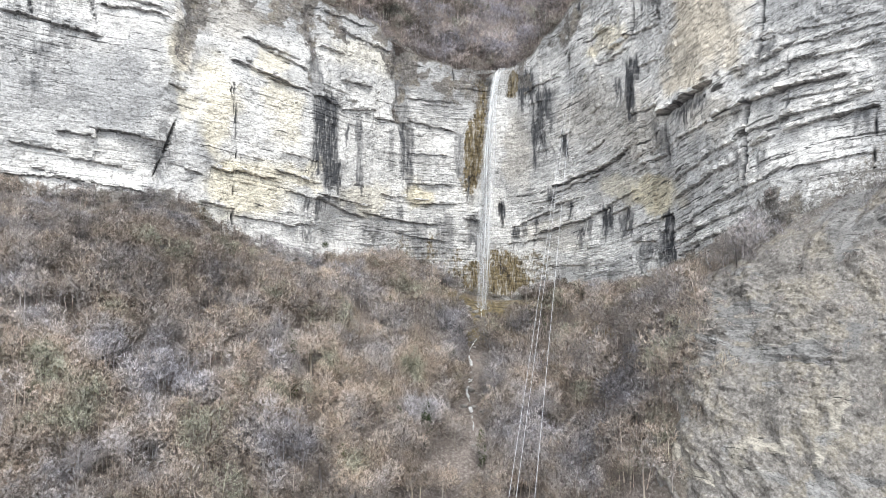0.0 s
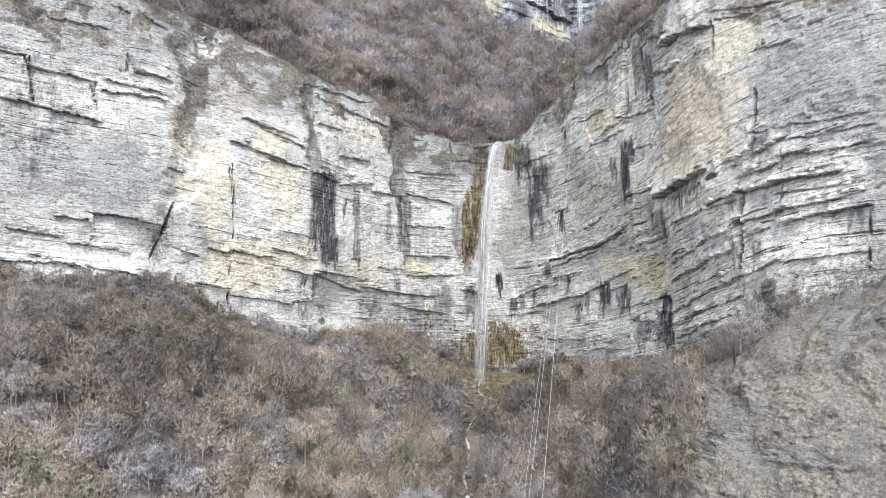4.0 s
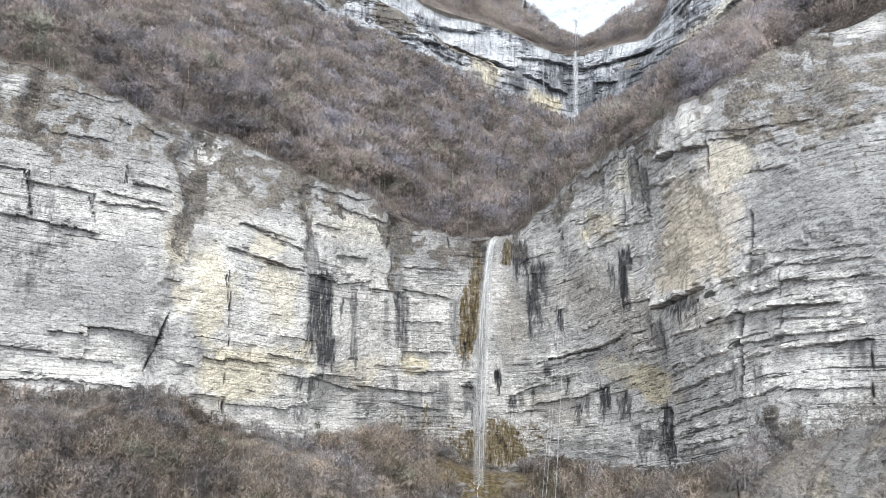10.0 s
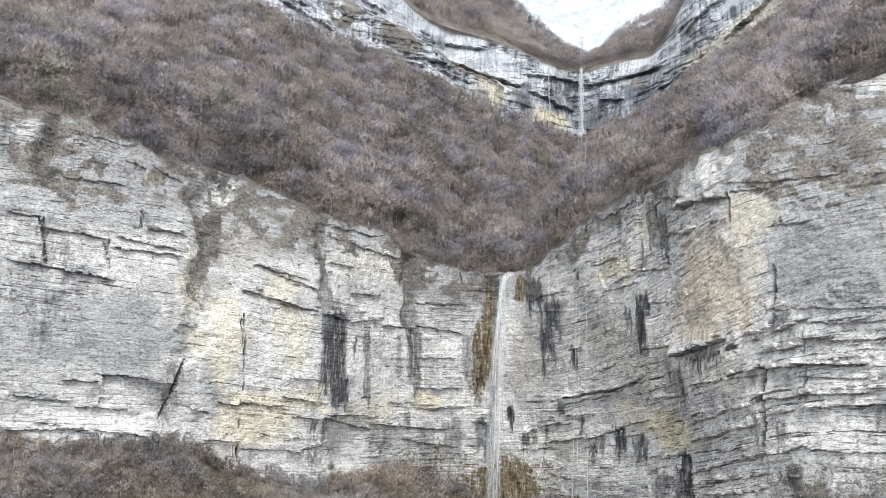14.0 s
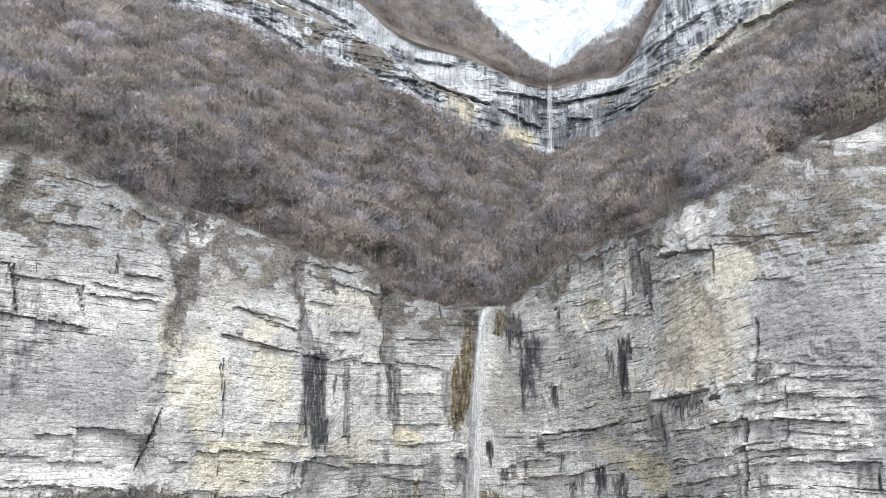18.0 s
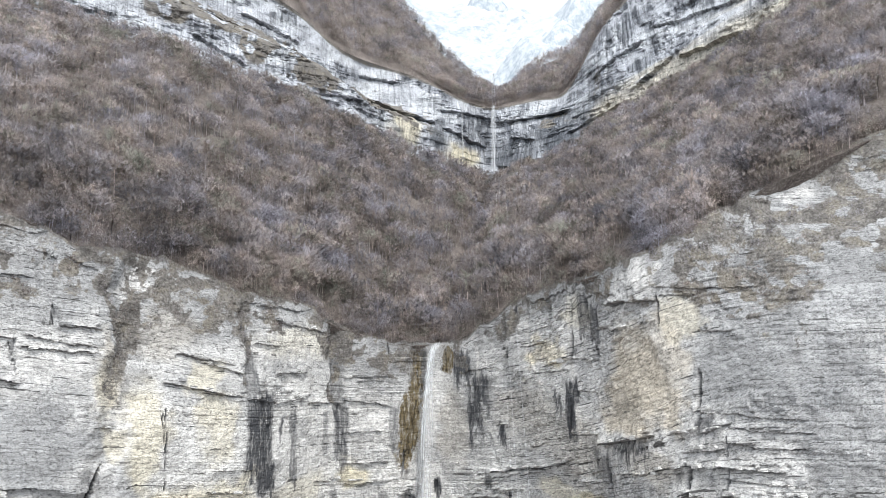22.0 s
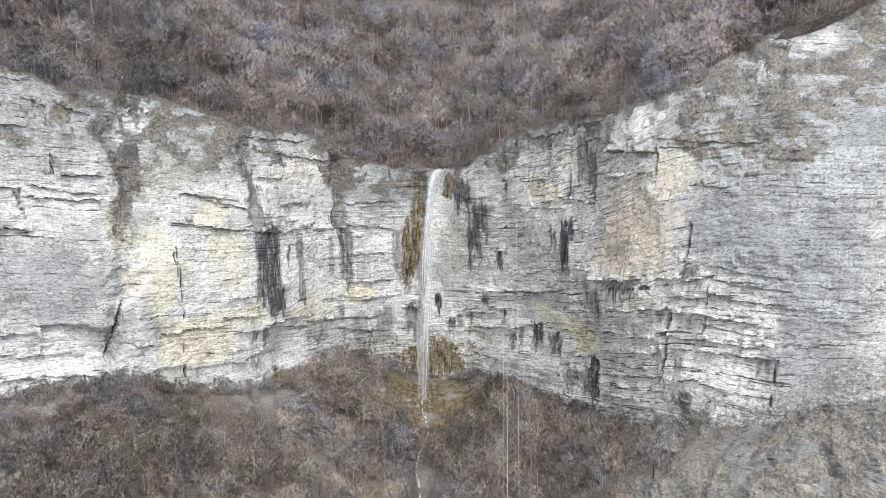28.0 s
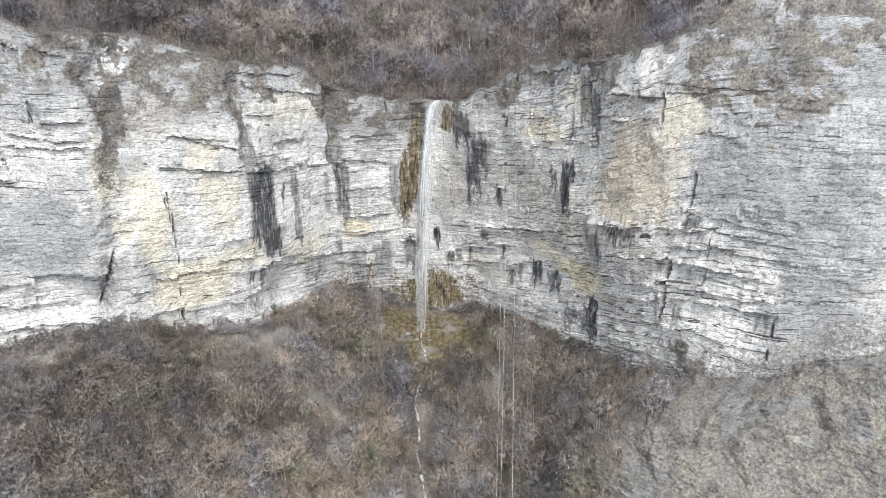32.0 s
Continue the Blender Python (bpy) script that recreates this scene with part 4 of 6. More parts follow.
def cliff_face(d, s, v):
    """The lower cliff with all its relief; and the masks of its surface."""
    p = cliff_base(s, v)
    z = p[:, 2]
    rel, hollow, open_, zz = bedding(d, z, 11)
    rel *= 0.42 + 0.4 * smooth(9.7, 10.3, s) * smooth(13.6, 12.8, s)
    panel = spots(s, z, [(12.95, 107, 0.42, 18, 1.0), (12.68, 97, 0.3, 9, 1.0)])
    rel *= 1 - 0.7 * panel
    big = 4.0 * (fbm(np.stack([d / 45, z / 90], 1), 21, 3) - 0.5) + 2.4 * (fbm(np.stack([d / 9, z / 30], 1), 22, 3) - 0.5)
    facet = np.floor(d / 15 + 1.5 * fbm(np.stack([d / 30, z / 25], 1), 27, 2))
    big += 2.4 * (hashed(facet, np.floor(z / 38 + 0.5 * hashed(facet, facet)), 0 * facet) - 0.5) * smooth(9.7, 10.6, s) * smooth(13.2, 12.4, s) * (1 - panel)
    # the panel lies back behind the crag that overhangs it
    big -= 1.6 * panel
    fine = 0.7 * (fbm(np.stack([d / 2.2, z / 1.3], 1), 23, 3, 0.7) - 0.5)
    wob = 0.3 * (fbm(np.stack([z / 11, d / 40], 1), 24, 4) - 0.5)
    ragged = 0.55 + 0.9 * fbm(np.stack([d / 4, z / 5], 1), 28, 4)
    cut = sum(-k * smooth(w, 0.1 * w, ragged * np.abs(s - c - (z - 80) * tilt + wob * min(1.0, w / 0.16))) * smooth(low, low + 20, z) for c, w, k, low, tilt in CLEFTS)
    shelf, seam = overhangs(d, s, z, LEDGES, 5.0, 25)
    split, crack = fissures(s, z, 4 * wob)
    hold = smooth(0, 0.03, v) * smooth(1.0, 0.92, v)
    lip = 1 - 0.8 * np.exp(-(((s - 9.05) / 0.35) ** 2)) * smooth(0.8, 1, v)
    p += outward(FOOT, s) * (((rel + big) * lip + fine + shelf - split) * (0.04 + 0.96 * hold) + cut * (0.1 + 0.9 * hold))[:, None]
    # below the rim the rock breaks back and scrub takes hold
    rough = fbm(np.stack([d / 14, z / 9], 1), 31, 4)
    start = 0.85 - 0.2 * smooth(13.4, 14.6, s) - 0.07 * smooth(4.8, 3.6, s) - 0.07 * smooth(3.0, 3.6, s) * smooth(5.4, 4.6, s) - 0.06 * smooth(6.8, 7.2, s) * smooth(8.7, 8.2, s) + 0.12 * smooth(9.8, 10.4, s) * smooth(13.3, 12.9, s)
    top = smooth(start - 0.04, start + 0.1, v + 0.34 * (rough - 0.5))
    scrub = top * smooth(0.38, 0.56, fbm(np.stack([d / 5, z / 4], 1), 32, 4)) * (1 - 0.6 * np.exp(-(((s - 9) / 1.0) ** 2)))
    scrub *= 1 - 0.9 * spots(s, z + 6 * (rough - 0.5), BARE_RIMS)
    tangle = fbm(np.stack([d / 3, z / 5], 1), 39, 4)
    scrub = np.maximum(scrub, smooth(0.3, 0.75, np.clip(-cut / 4.5, 0, 1) + 1.2 * (tangle - 0.55)) * smooth(0.4, 0.7, v + 0.4 * (rough - 0.5)) * (s < 8))
    scrub = np.maximum(scrub, spots(s + 1.5 * wob, z + 12 * (rough - 0.5), THICKETS) * smooth(0.3, 0.55, tangle + 0.08))
    scrub = np.maximum(scrub, smooth(0.982, 1.0, v) * (1 - 0.9 * np.exp(-(((s - 9.05) / 0.3) ** 2))))
    scrub = np.maximum(scrub, (1 - 0.45 * smooth(13, 14, s)) * smooth(0.05 + 0.13 * smooth(13, 14, s), 0.0, v + 0.16 * (rough - 0.5)))
    p[:, 2] += (6.0 * (rough - 0.3) + 3.0 * (fbm(np.stack([d / 5, 0 * d], 1), 26, 3) - 0.5)) * smooth(0.85, 1, v) * lip
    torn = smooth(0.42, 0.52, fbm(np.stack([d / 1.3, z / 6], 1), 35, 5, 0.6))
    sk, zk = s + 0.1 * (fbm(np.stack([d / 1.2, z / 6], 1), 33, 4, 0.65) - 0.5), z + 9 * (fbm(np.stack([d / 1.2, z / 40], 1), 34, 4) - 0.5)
    # seepage, plus shade under beds, under ledges and in fissures, painted as colour
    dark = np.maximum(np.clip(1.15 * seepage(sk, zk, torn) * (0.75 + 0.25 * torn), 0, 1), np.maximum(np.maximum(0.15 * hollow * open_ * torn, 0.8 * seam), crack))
    wall = smooth(9.6, 10.6, s)
    gr = smooth(0.45, 0.66, fbm(np.stack([d / 20, z / 14], 1), 36, 4)) * (0.34 - 0.06 * wall) + 0.22 * smooth(3.4, 3.0, s) + 0.25 * smooth(13.2, 13.8, s)
    sg, zg = s + 0.5 * (fbm(np.stack([d / 8, z / 8], 1), 37, 4) - 0.5), z + 14 * (fbm(np.stack([d / 10, z / 7], 1), 38, 4) - 0.5)
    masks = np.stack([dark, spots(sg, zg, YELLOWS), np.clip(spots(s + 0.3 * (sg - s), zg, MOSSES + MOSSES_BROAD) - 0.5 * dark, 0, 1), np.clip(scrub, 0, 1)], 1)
    weather = 0.85 * smooth(start - 0.14, start + 0.06, v + 0.25 * (rough - 0.5)) * (1 - 0.7 * np.exp(-(((s - 9.4) / 0.9) ** 2)))
    gr = np.clip(np.maximum(np.maximum(gr, weather), spots(sg, zg, GREYS + GREYS_BROAD)) * (1 - spots(sg, zg, PALE)), 0, 1)
    br = smooth(9.6, 10.0, s) * smooth(13.5, 13.1, s) * (0.25 + 0.75 * smooth(0.42, 0.56, fbm(np.stack([d / 14, (z - fold(d)) / 9], 1), 40, 4)))
    br = np.maximum(br, 0.55 * smooth(13.2, 13.6, s) * smooth(98, 84, z) * smooth(16, 15.5, s))
    br = np.maximum(br, (0.2 + 0.3 * smooth(120, 140, z)) * smooth(13.3, 13.7, s))
    br = np.maximum(br, 0.5 * smooth(3.3, 3.0, s) * smooth(100, 110, z))
    br *= 1 - 0.6 * smooth(66, 46, z) * smooth(12.0, 11.2, s)
    br *= 1 - 0.8 * spots(sg, zg, [(12.78, 108, 0.4, 18, 1.0)])
    more = np.stack([gr, spots(sg, zg, TANS), np.clip(br, 0, 1), 0 * s + 1], 1)
    deep = ((p - glide(FOOT, s)) * outward(FOOT, s)).sum(1)
    return p, masks, more, np.stack([d, zz, deep], 1)


def lower_cliff():
    s1, d1 = along(FOOT, 1.3, 17.0, 0.54, 4.0)
    v1 = np.linspace(0, 1, 290)
    n = len(s1)
    s, v, d = np.tile(s1, len(v1)), np.repeat(v1, n), np.tile(d1, len(v1))
    p, masks, more, bed = cliff_face(d, s, v)
    # the sheet goes on below the ground and back under the slope above
    o = outward(FOOT, s1)
    sunk = p[:n] - 3 * o - (0, 0, 9)
    back = p[-n:] - 5 * o - (0, 0, 3.0)
    inner = p[-n:] - 14 * o - (0, 0, 9)
    p = np.concatenate([sunk, p, back, inner])
    masks, more, bed = (np.concatenate([q[:n], q, q[-n:], q[-n:]]) for q in (masks, more, bed))
    masks[-2 * n:] = (0, 0, 0, 1)
    return tagged(grid_mesh("wall_lower_cliff", p, len(v1) + 3, n, ROCK, masks, more, bed), "pale layered limestone cliff with dark seepage streaks", "cliff", kind="structure"), p, masks, more, s1


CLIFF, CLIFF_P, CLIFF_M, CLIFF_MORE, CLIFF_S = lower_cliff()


def slope_point(lines, s, v, seed, bumps):
    """A forest slope spanned over lines: v runs from 0 at the first to its last."""
    p = np.zeros((len(s), 3))
    stack = np.stack([glide(q, s) for q in lines])
    i = np.clip(v.astype(int), 0, len(lines) - 2)
    f = (v - i)[:, None]
    k = np.arange(len(s))
    p0, p1, p2, p3 = stack[np.maximum(i - 1, 0), k], stack[i, k], stack[i + 1, k], stack[np.minimum(i + 2, len(lines) - 1), k]
    p = p1 + 0.5 * f * (p2 - p0 + f * (2 * p0 - 5 * p1 + 4 * p2 - p3 + f * (3 * (p1 - p2) + p3 - p0)))
    edge = smooth(0, 0.12, v) * smooth(len(lines) - 1, len(lines) - 1.12, v)
    if lines is HIGH_SLOPE:
        bed = s - 9.15 - 0.45 * v
        p[:, 2] += edge * (9.0 * np.exp(-(((bed - 1.0) / 0.55) ** 2)) - 13.0 * np.exp(-((bed / 0.3) ** 2)))
    p[:, 2] += bumps * edge * (fbm(p[:, :2] / 28, seed, 4) - 0.5)
    return p


VALLEY = [(x * 1.4, y - 320, -215) for x, y, _ in LOW]
FAR_VALLEY = [(x * 9, -2600 - 0.3 * abs(x), -240) for x, y, _ in LOW]
HIGH_SLOPE = [RIM, HIGH_FOOT]
LOW_SLOPE = [FOOT, MIDWAY, LOW, VALLEY, FAR_VALLEY]
TOP_SLOPE = [HIGH_RIM, CREST]


def ground():
    s1, _ = along(LOW, 1.0, 18.0, 1.6, 12.0)
    v1 = np.r_[np.linspace(0, 2, 160), np.linspace(2.02, 4, 60)]
    s, v = np.tile(s1, len(v1)), np.repeat(v1, len(s1))
    p = slope_point(LOW_SLOPE, s, v, 41, 7.0)
    p[:, 2] += 1.2 * (fbm(p[:, :2] / 5, 42, 3) - 0.5) * smooth(2.4, 1.9, v)
    n = fbm(p[:, :2] / 16, 43, 4)
    scree = 0.85 * smooth(0.57, 0.66, n) * smooth(1.4, 0.7, v)
    grass = smooth(12.6, 13.6, s + 1.2 * (n - 0.5)) * smooth(2, 1.2, v)
    moss = spots(p[:, 0], p[:, 1], [(2, -6, 34, 26, 1.0), (-10, -26, 9, 12, 0.9), (9, -28, 9, 14, 1.0)]) * smooth(0.22, 0.42, fbm(p[:, :2] / 7, 44, 4))
    ob = tagged(grid_mesh("ground", p, len(v1), len(s1), LITTER, np.stack([scree, grass, moss, 0 * s + 1], 1)),
                "steep slope of brown leaf litter with pale scree", "ground", kind="structure")
    return ob, p[v < 2.2]


def rock_apron():
    """The scrub-grown rock foot that stands out below the sunlit side of the cliff."""
    s1, d1 = along(MIDWAY, 12.7, 17.2, 0.7, 6.0)
    s1, d1 = s1[s1 > 12.2], d1[s1 > 12.2]
    v1 = np.linspace(0, 1.95, 230)
    s, v, d = np.tile(s1, len(v1)), np.repeat(v1, len(s1)), np.tile(d1, len(v1))
    p = slope_point(LOW_SLOPE, s, v, 41, 7.0)
    z = p[:, 2].copy()
    rel, hollow, open_, zz = bedding(d, z, 131, 0.8)
    n = fbm(np.stack([d / 16, z / 12], 1), 132, 4)
    spur = 1 - 2 * np.abs(fbm(np.stack([d / 13 + 0.02 * z, z / 70], 1), 133, 3) - 0.5)
    lump = fbm(np.stack([d / 5, z / 5], 1), 134, 4) - 0.5
    lift = 0.5 * rel + 6.0 * (spur - 0.75) + 6.0 * (n - 0.45) + 5.0 * lump + 1.6 * (fbm(np.stack([d / 1.8, z / 1.5], 1), 138, 3) - 0.5)
    lift = np.maximum(lift, -0.5) + 1.2
    edge = smooth(12.3, 13.4, s + 1.6 * (n - 0.5) + 0.8 * lump) * smooth(1.95, 1.7, v)
    p += (outward(MIDWAY, s) * 0.8 + np.array([0, 0, 0.45])) * ((lift + 2.5) * edge - 2.5)[:, None]
    bare = 0.85 * smooth(0.62, 0.68, fbm(np.stack([d / 9, z / 3], 1), 135, 4))
    for s0, v0, ds, dv in ((14.2, 0.99, 0.42, 0.025), (14.0, 1.2, 1.0, 0.03), (12.97, 1.2, 0.2, 0.1), (13.2, 1.17, 0.3, 0.05), (14.8, 0.2, 0.3, 0.25), (13.2, 1.5, 0.12, 0.06), (15.6, 0.5, 0.4, 0.1)):
        bare = np.maximum(bare, 0.95 * smooth(1.3, 0.8, np.hypot((s - s0) / ds, (v - v0 + 0.08 * (n - 0.45) + 0.05 * lump) / dv) + 0.7 * lump))
    chute = np.maximum(np.exp(-(((s - 15.42 + 0.9 * (v - 1.17) + 0.5 * lump) / 0.09) ** 2)) * smooth(1.05, 1.2, v), np.exp(-(((s - 14.9 - 0.35 * v + 0.5 * lump) / 0.16) ** 2)) * smooth(1.1, 0.7, v))
    scrub = np.clip(1 - np.maximum(bare, 0.85 * chute), 0, 1)
    dry = 0.6 * smooth(0.5, 0.62, fbm(np.stack([d / 12, z / 9], 1), 137, 4)) * smooth(0.3, 1.0, v)
    # the first mask paints shade into the hollows under the beds
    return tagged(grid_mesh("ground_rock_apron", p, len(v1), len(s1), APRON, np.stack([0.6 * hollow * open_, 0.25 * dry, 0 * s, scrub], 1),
                            np.stack([0.35 * n, 0.4 * dry, 0 * s, 0 * s + 1], 1), np.stack([d, zz, v * 60], 1)), "grey bedded rock foot with dry scrub and grass", "ground", kind="structure"), p


def high_ground():
    s1, _ = along(RIM, 1.0, 18.0, 1.8, 12.0)
    v1 = np.r_[0, np.linspace(0, 1, 150)]
    s, v = np.tile(s1, len(v1)), np.repeat(v1, len(s1))
    p = slope_point(HIGH_SLOPE, s, v, 51, 12.0)
    p[:, 2] += 2.0 * (fbm(p[:, :2] / 7, 52, 3) - 0.5)
    p[:len(s1)] -= outward(RIM, s1) * 7.5 + (0, 0, 8)
    n = fbm(p[:, :2] / 16, 53, 4)
    scree = 0.25 * smooth(0.62, 0.72, n)
    return tagged(grid_mesh("ground_upper_slope", p, len(v1), len(s1), LITTER, np.stack([scree, 0 * s, 0 * s, 0 * s + 1], 1)),
                  "steep upper slope of brown leaf litter", "ground", kind="structure")


def crest_ground():
    s1, _ = along(HIGH_RIM, 1.0, 18.0, 4, 20.0)
    v1 = np.r_[np.linspace(0, 1, 60), 1.1, 1.3]
    s, v = np.tile(s1, len(v1)), np.repeat(v1, len(s1))
    p = slope_point(TOP_SLOPE, s, np.minimum(v, 1), 61, 14.0)
    drop = np.maximum(v - 1, 0)
    p[:, 1] += 400 * drop
    p[:, 2] -= 700 * drop
    return tagged(grid_mesh("ground_crest", p, len(v1), len(s1), LITTER, np.stack([0 * s, 0 * s, 0 * s, 0 * s + 1], 1)),
                  "wooded crest above the upper cliff", "ground", kind="structure")


def upper_cliff():
    s1, d1 = along(HIGH_FOOT, 1.5, 17.0, 1.25, 8.0)
    rows = 150
    v1 = np.linspace(-0.03, 1, rows)
    s, v, d = np.tile(s1, rows), np.repeat(v1, len(s1)), np.tile(d1, rows)
    f, r = glide(HIGH_FOOT, s), glide(HIGH_RIM, s)
    # two bands parted by a wooded terrace on one side; one tall wall on the other
    side = smooth(6.2, 8.5, s)
    w = (1 - side) * (0.08 * v + 0.82 * smooth(0.34, 0.66, v) + 0.1 * v) + side * v
    p = f + (r - f) * np.stack([w, w, v], 1)
    z = p[:, 2]
    rel, hollow, open_, zz = bedding(d, z, 71, 1.6)
    big = 16.0 * (fbm(np.stack([d / 60, z / 80], 1), 72, 3) - 0.5) + 5 * (fbm(np.stack([d / 12, z / 40], 1), 73, 3) - 0.5)
    shelf, seam = overhangs(d, s, z, HIGH_LEDGES, 9.0, 77)
    hold = smooth(0, 0.05, v) * smooth(1.02, 0.95, v)
    p += outward(HIGH_FOOT, s) * ((rel * 1.1 + big + 1.3 * shelf) * hold)[:, None]
    tangle = fbm(np.stack([d / 9, z / 7], 1), 74, 4)
    sj, zj = s + 0.25 * (fbm(np.stack([d / 14, z / 12], 1), 78, 4) - 0.5), z + 12 * (fbm(np.stack([d / 10, z / 9], 1), 79, 4) - 0.5)
    scrub = (1 - side) * smooth(0.3, 0.37, v + 0.12 * (tangle - 0.5)) * smooth(0.68, 0.6, v + 0.12 * (tangle - 0.5))
    scrub = np.maximum(scrub, spots(sj, zj, HIGH_THICKETS)) * smooth(0.32, 0.5, tangle)
    runs = smooth(0.45, 0.57, fbm(np.stack([d / 2.4, z / 55], 1), 75, 5))
    band = smooth(0.4, 0.6, fbm(np.stack([d / 70, (z - 0.12 * d) / 14], 1), 76, 4))
    blot = smooth(0.42, 0.6, fbm(np.stack([d / 16, z / 10], 1), 80, 5))
    toe = smooth(12.3, 13.0, s) * smooth(0.3, 0.16, v + 0.1 * (band - 0.5))
    black = spots(sj, zj, HIGH_DARK)
    # black water streaks, and the shade under beds and ledges put in as colour
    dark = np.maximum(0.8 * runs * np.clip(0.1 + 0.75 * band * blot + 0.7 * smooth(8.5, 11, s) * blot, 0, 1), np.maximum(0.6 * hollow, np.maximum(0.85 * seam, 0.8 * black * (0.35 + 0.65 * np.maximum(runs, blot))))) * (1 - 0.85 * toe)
    pale = spots(sj, zj, HIGH_PALE)
    yellow = np.maximum(spots(sj, zj, HIGH_YELLOWS), 0.5 * toe)
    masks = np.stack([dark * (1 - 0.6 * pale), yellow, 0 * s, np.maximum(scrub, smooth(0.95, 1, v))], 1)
    more = np.stack([np.clip(0.12 + 0.5 * band * blot + 0.15 * smooth(9, 11.5, s) + 0.4 * black, 0, 1) * (1 - 0.8 * pale), 0.4 * toe, 0.6 * blot, 0 * s + 1], 1)
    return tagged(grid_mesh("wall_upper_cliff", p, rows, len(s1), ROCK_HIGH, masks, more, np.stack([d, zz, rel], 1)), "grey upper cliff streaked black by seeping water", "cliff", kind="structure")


def snow_mountain():
    nx, ny = 260, 160
    x, y = np.meshgrid(np.linspace(-1500, 2700, nx), np.linspace(900, 3000, ny))
    x, y = x.ravel(), y.ravel()
    q = np.stack([x, y], 1)
    z = 240 + 1250 * smooth(950, 2500, y) + 260 * (fbm(q / 420, 81, 6) - 0.5) * smooth(900, 1300, y)
    z += 240 * smooth(0.45, 0.6, fbm(q / 700, 82, 4)) * smooth(1300, 1700, y) + 90 * np.abs(fbm(q / 120, 83, 5) - 0.5)
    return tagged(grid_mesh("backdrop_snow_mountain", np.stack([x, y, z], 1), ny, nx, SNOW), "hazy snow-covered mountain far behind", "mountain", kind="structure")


_, GROUND_P = ground()
high_ground(), crest_ground(), upper_cliff(), snow_mountain()
_, APRON_P = rock_apron()


# ---- trees ----
def tube(pts, radii, sides):
    """A tapered tube; vertices and triangles."""
    pts, vs, fs = np.asarray(pts, float), [], []
    for k, (p, r) in enumerate(zip(pts, radii)):
        t = pts[min(k + 1, len(pts) - 1)] - pts[max(k - 1, 0)]
        t /= np.linalg.norm(t)
        a = np.cross(t, (0.31, 0.95, 0.02))
        a /= np.linalg.norm(a)
        b = np.cross(t, a)
        ang = np.arange(sides) * 2 * np.pi / sides
        vs.append(p + r * (np.cos(ang)[:, None] * a + np.sin(ang)[:, None] * b))
    for k in range(len(pts) - 1):
        for j in range(sides):
            a, b = k * sides + j, k * sides + (j + 1) % sides
            fs += [(a, b, b + sides), (a, b + sides, a + sides)]
    return np.concatenate(vs), np.array(fs)


def joined(pieces):
    vs, fs, at = [], [], 0
    for v, f in pieces:
        vs.append(v)
        fs.append(f + at)
        at += len(v)
    return np.concatenate(vs), np.concatenate(fs)


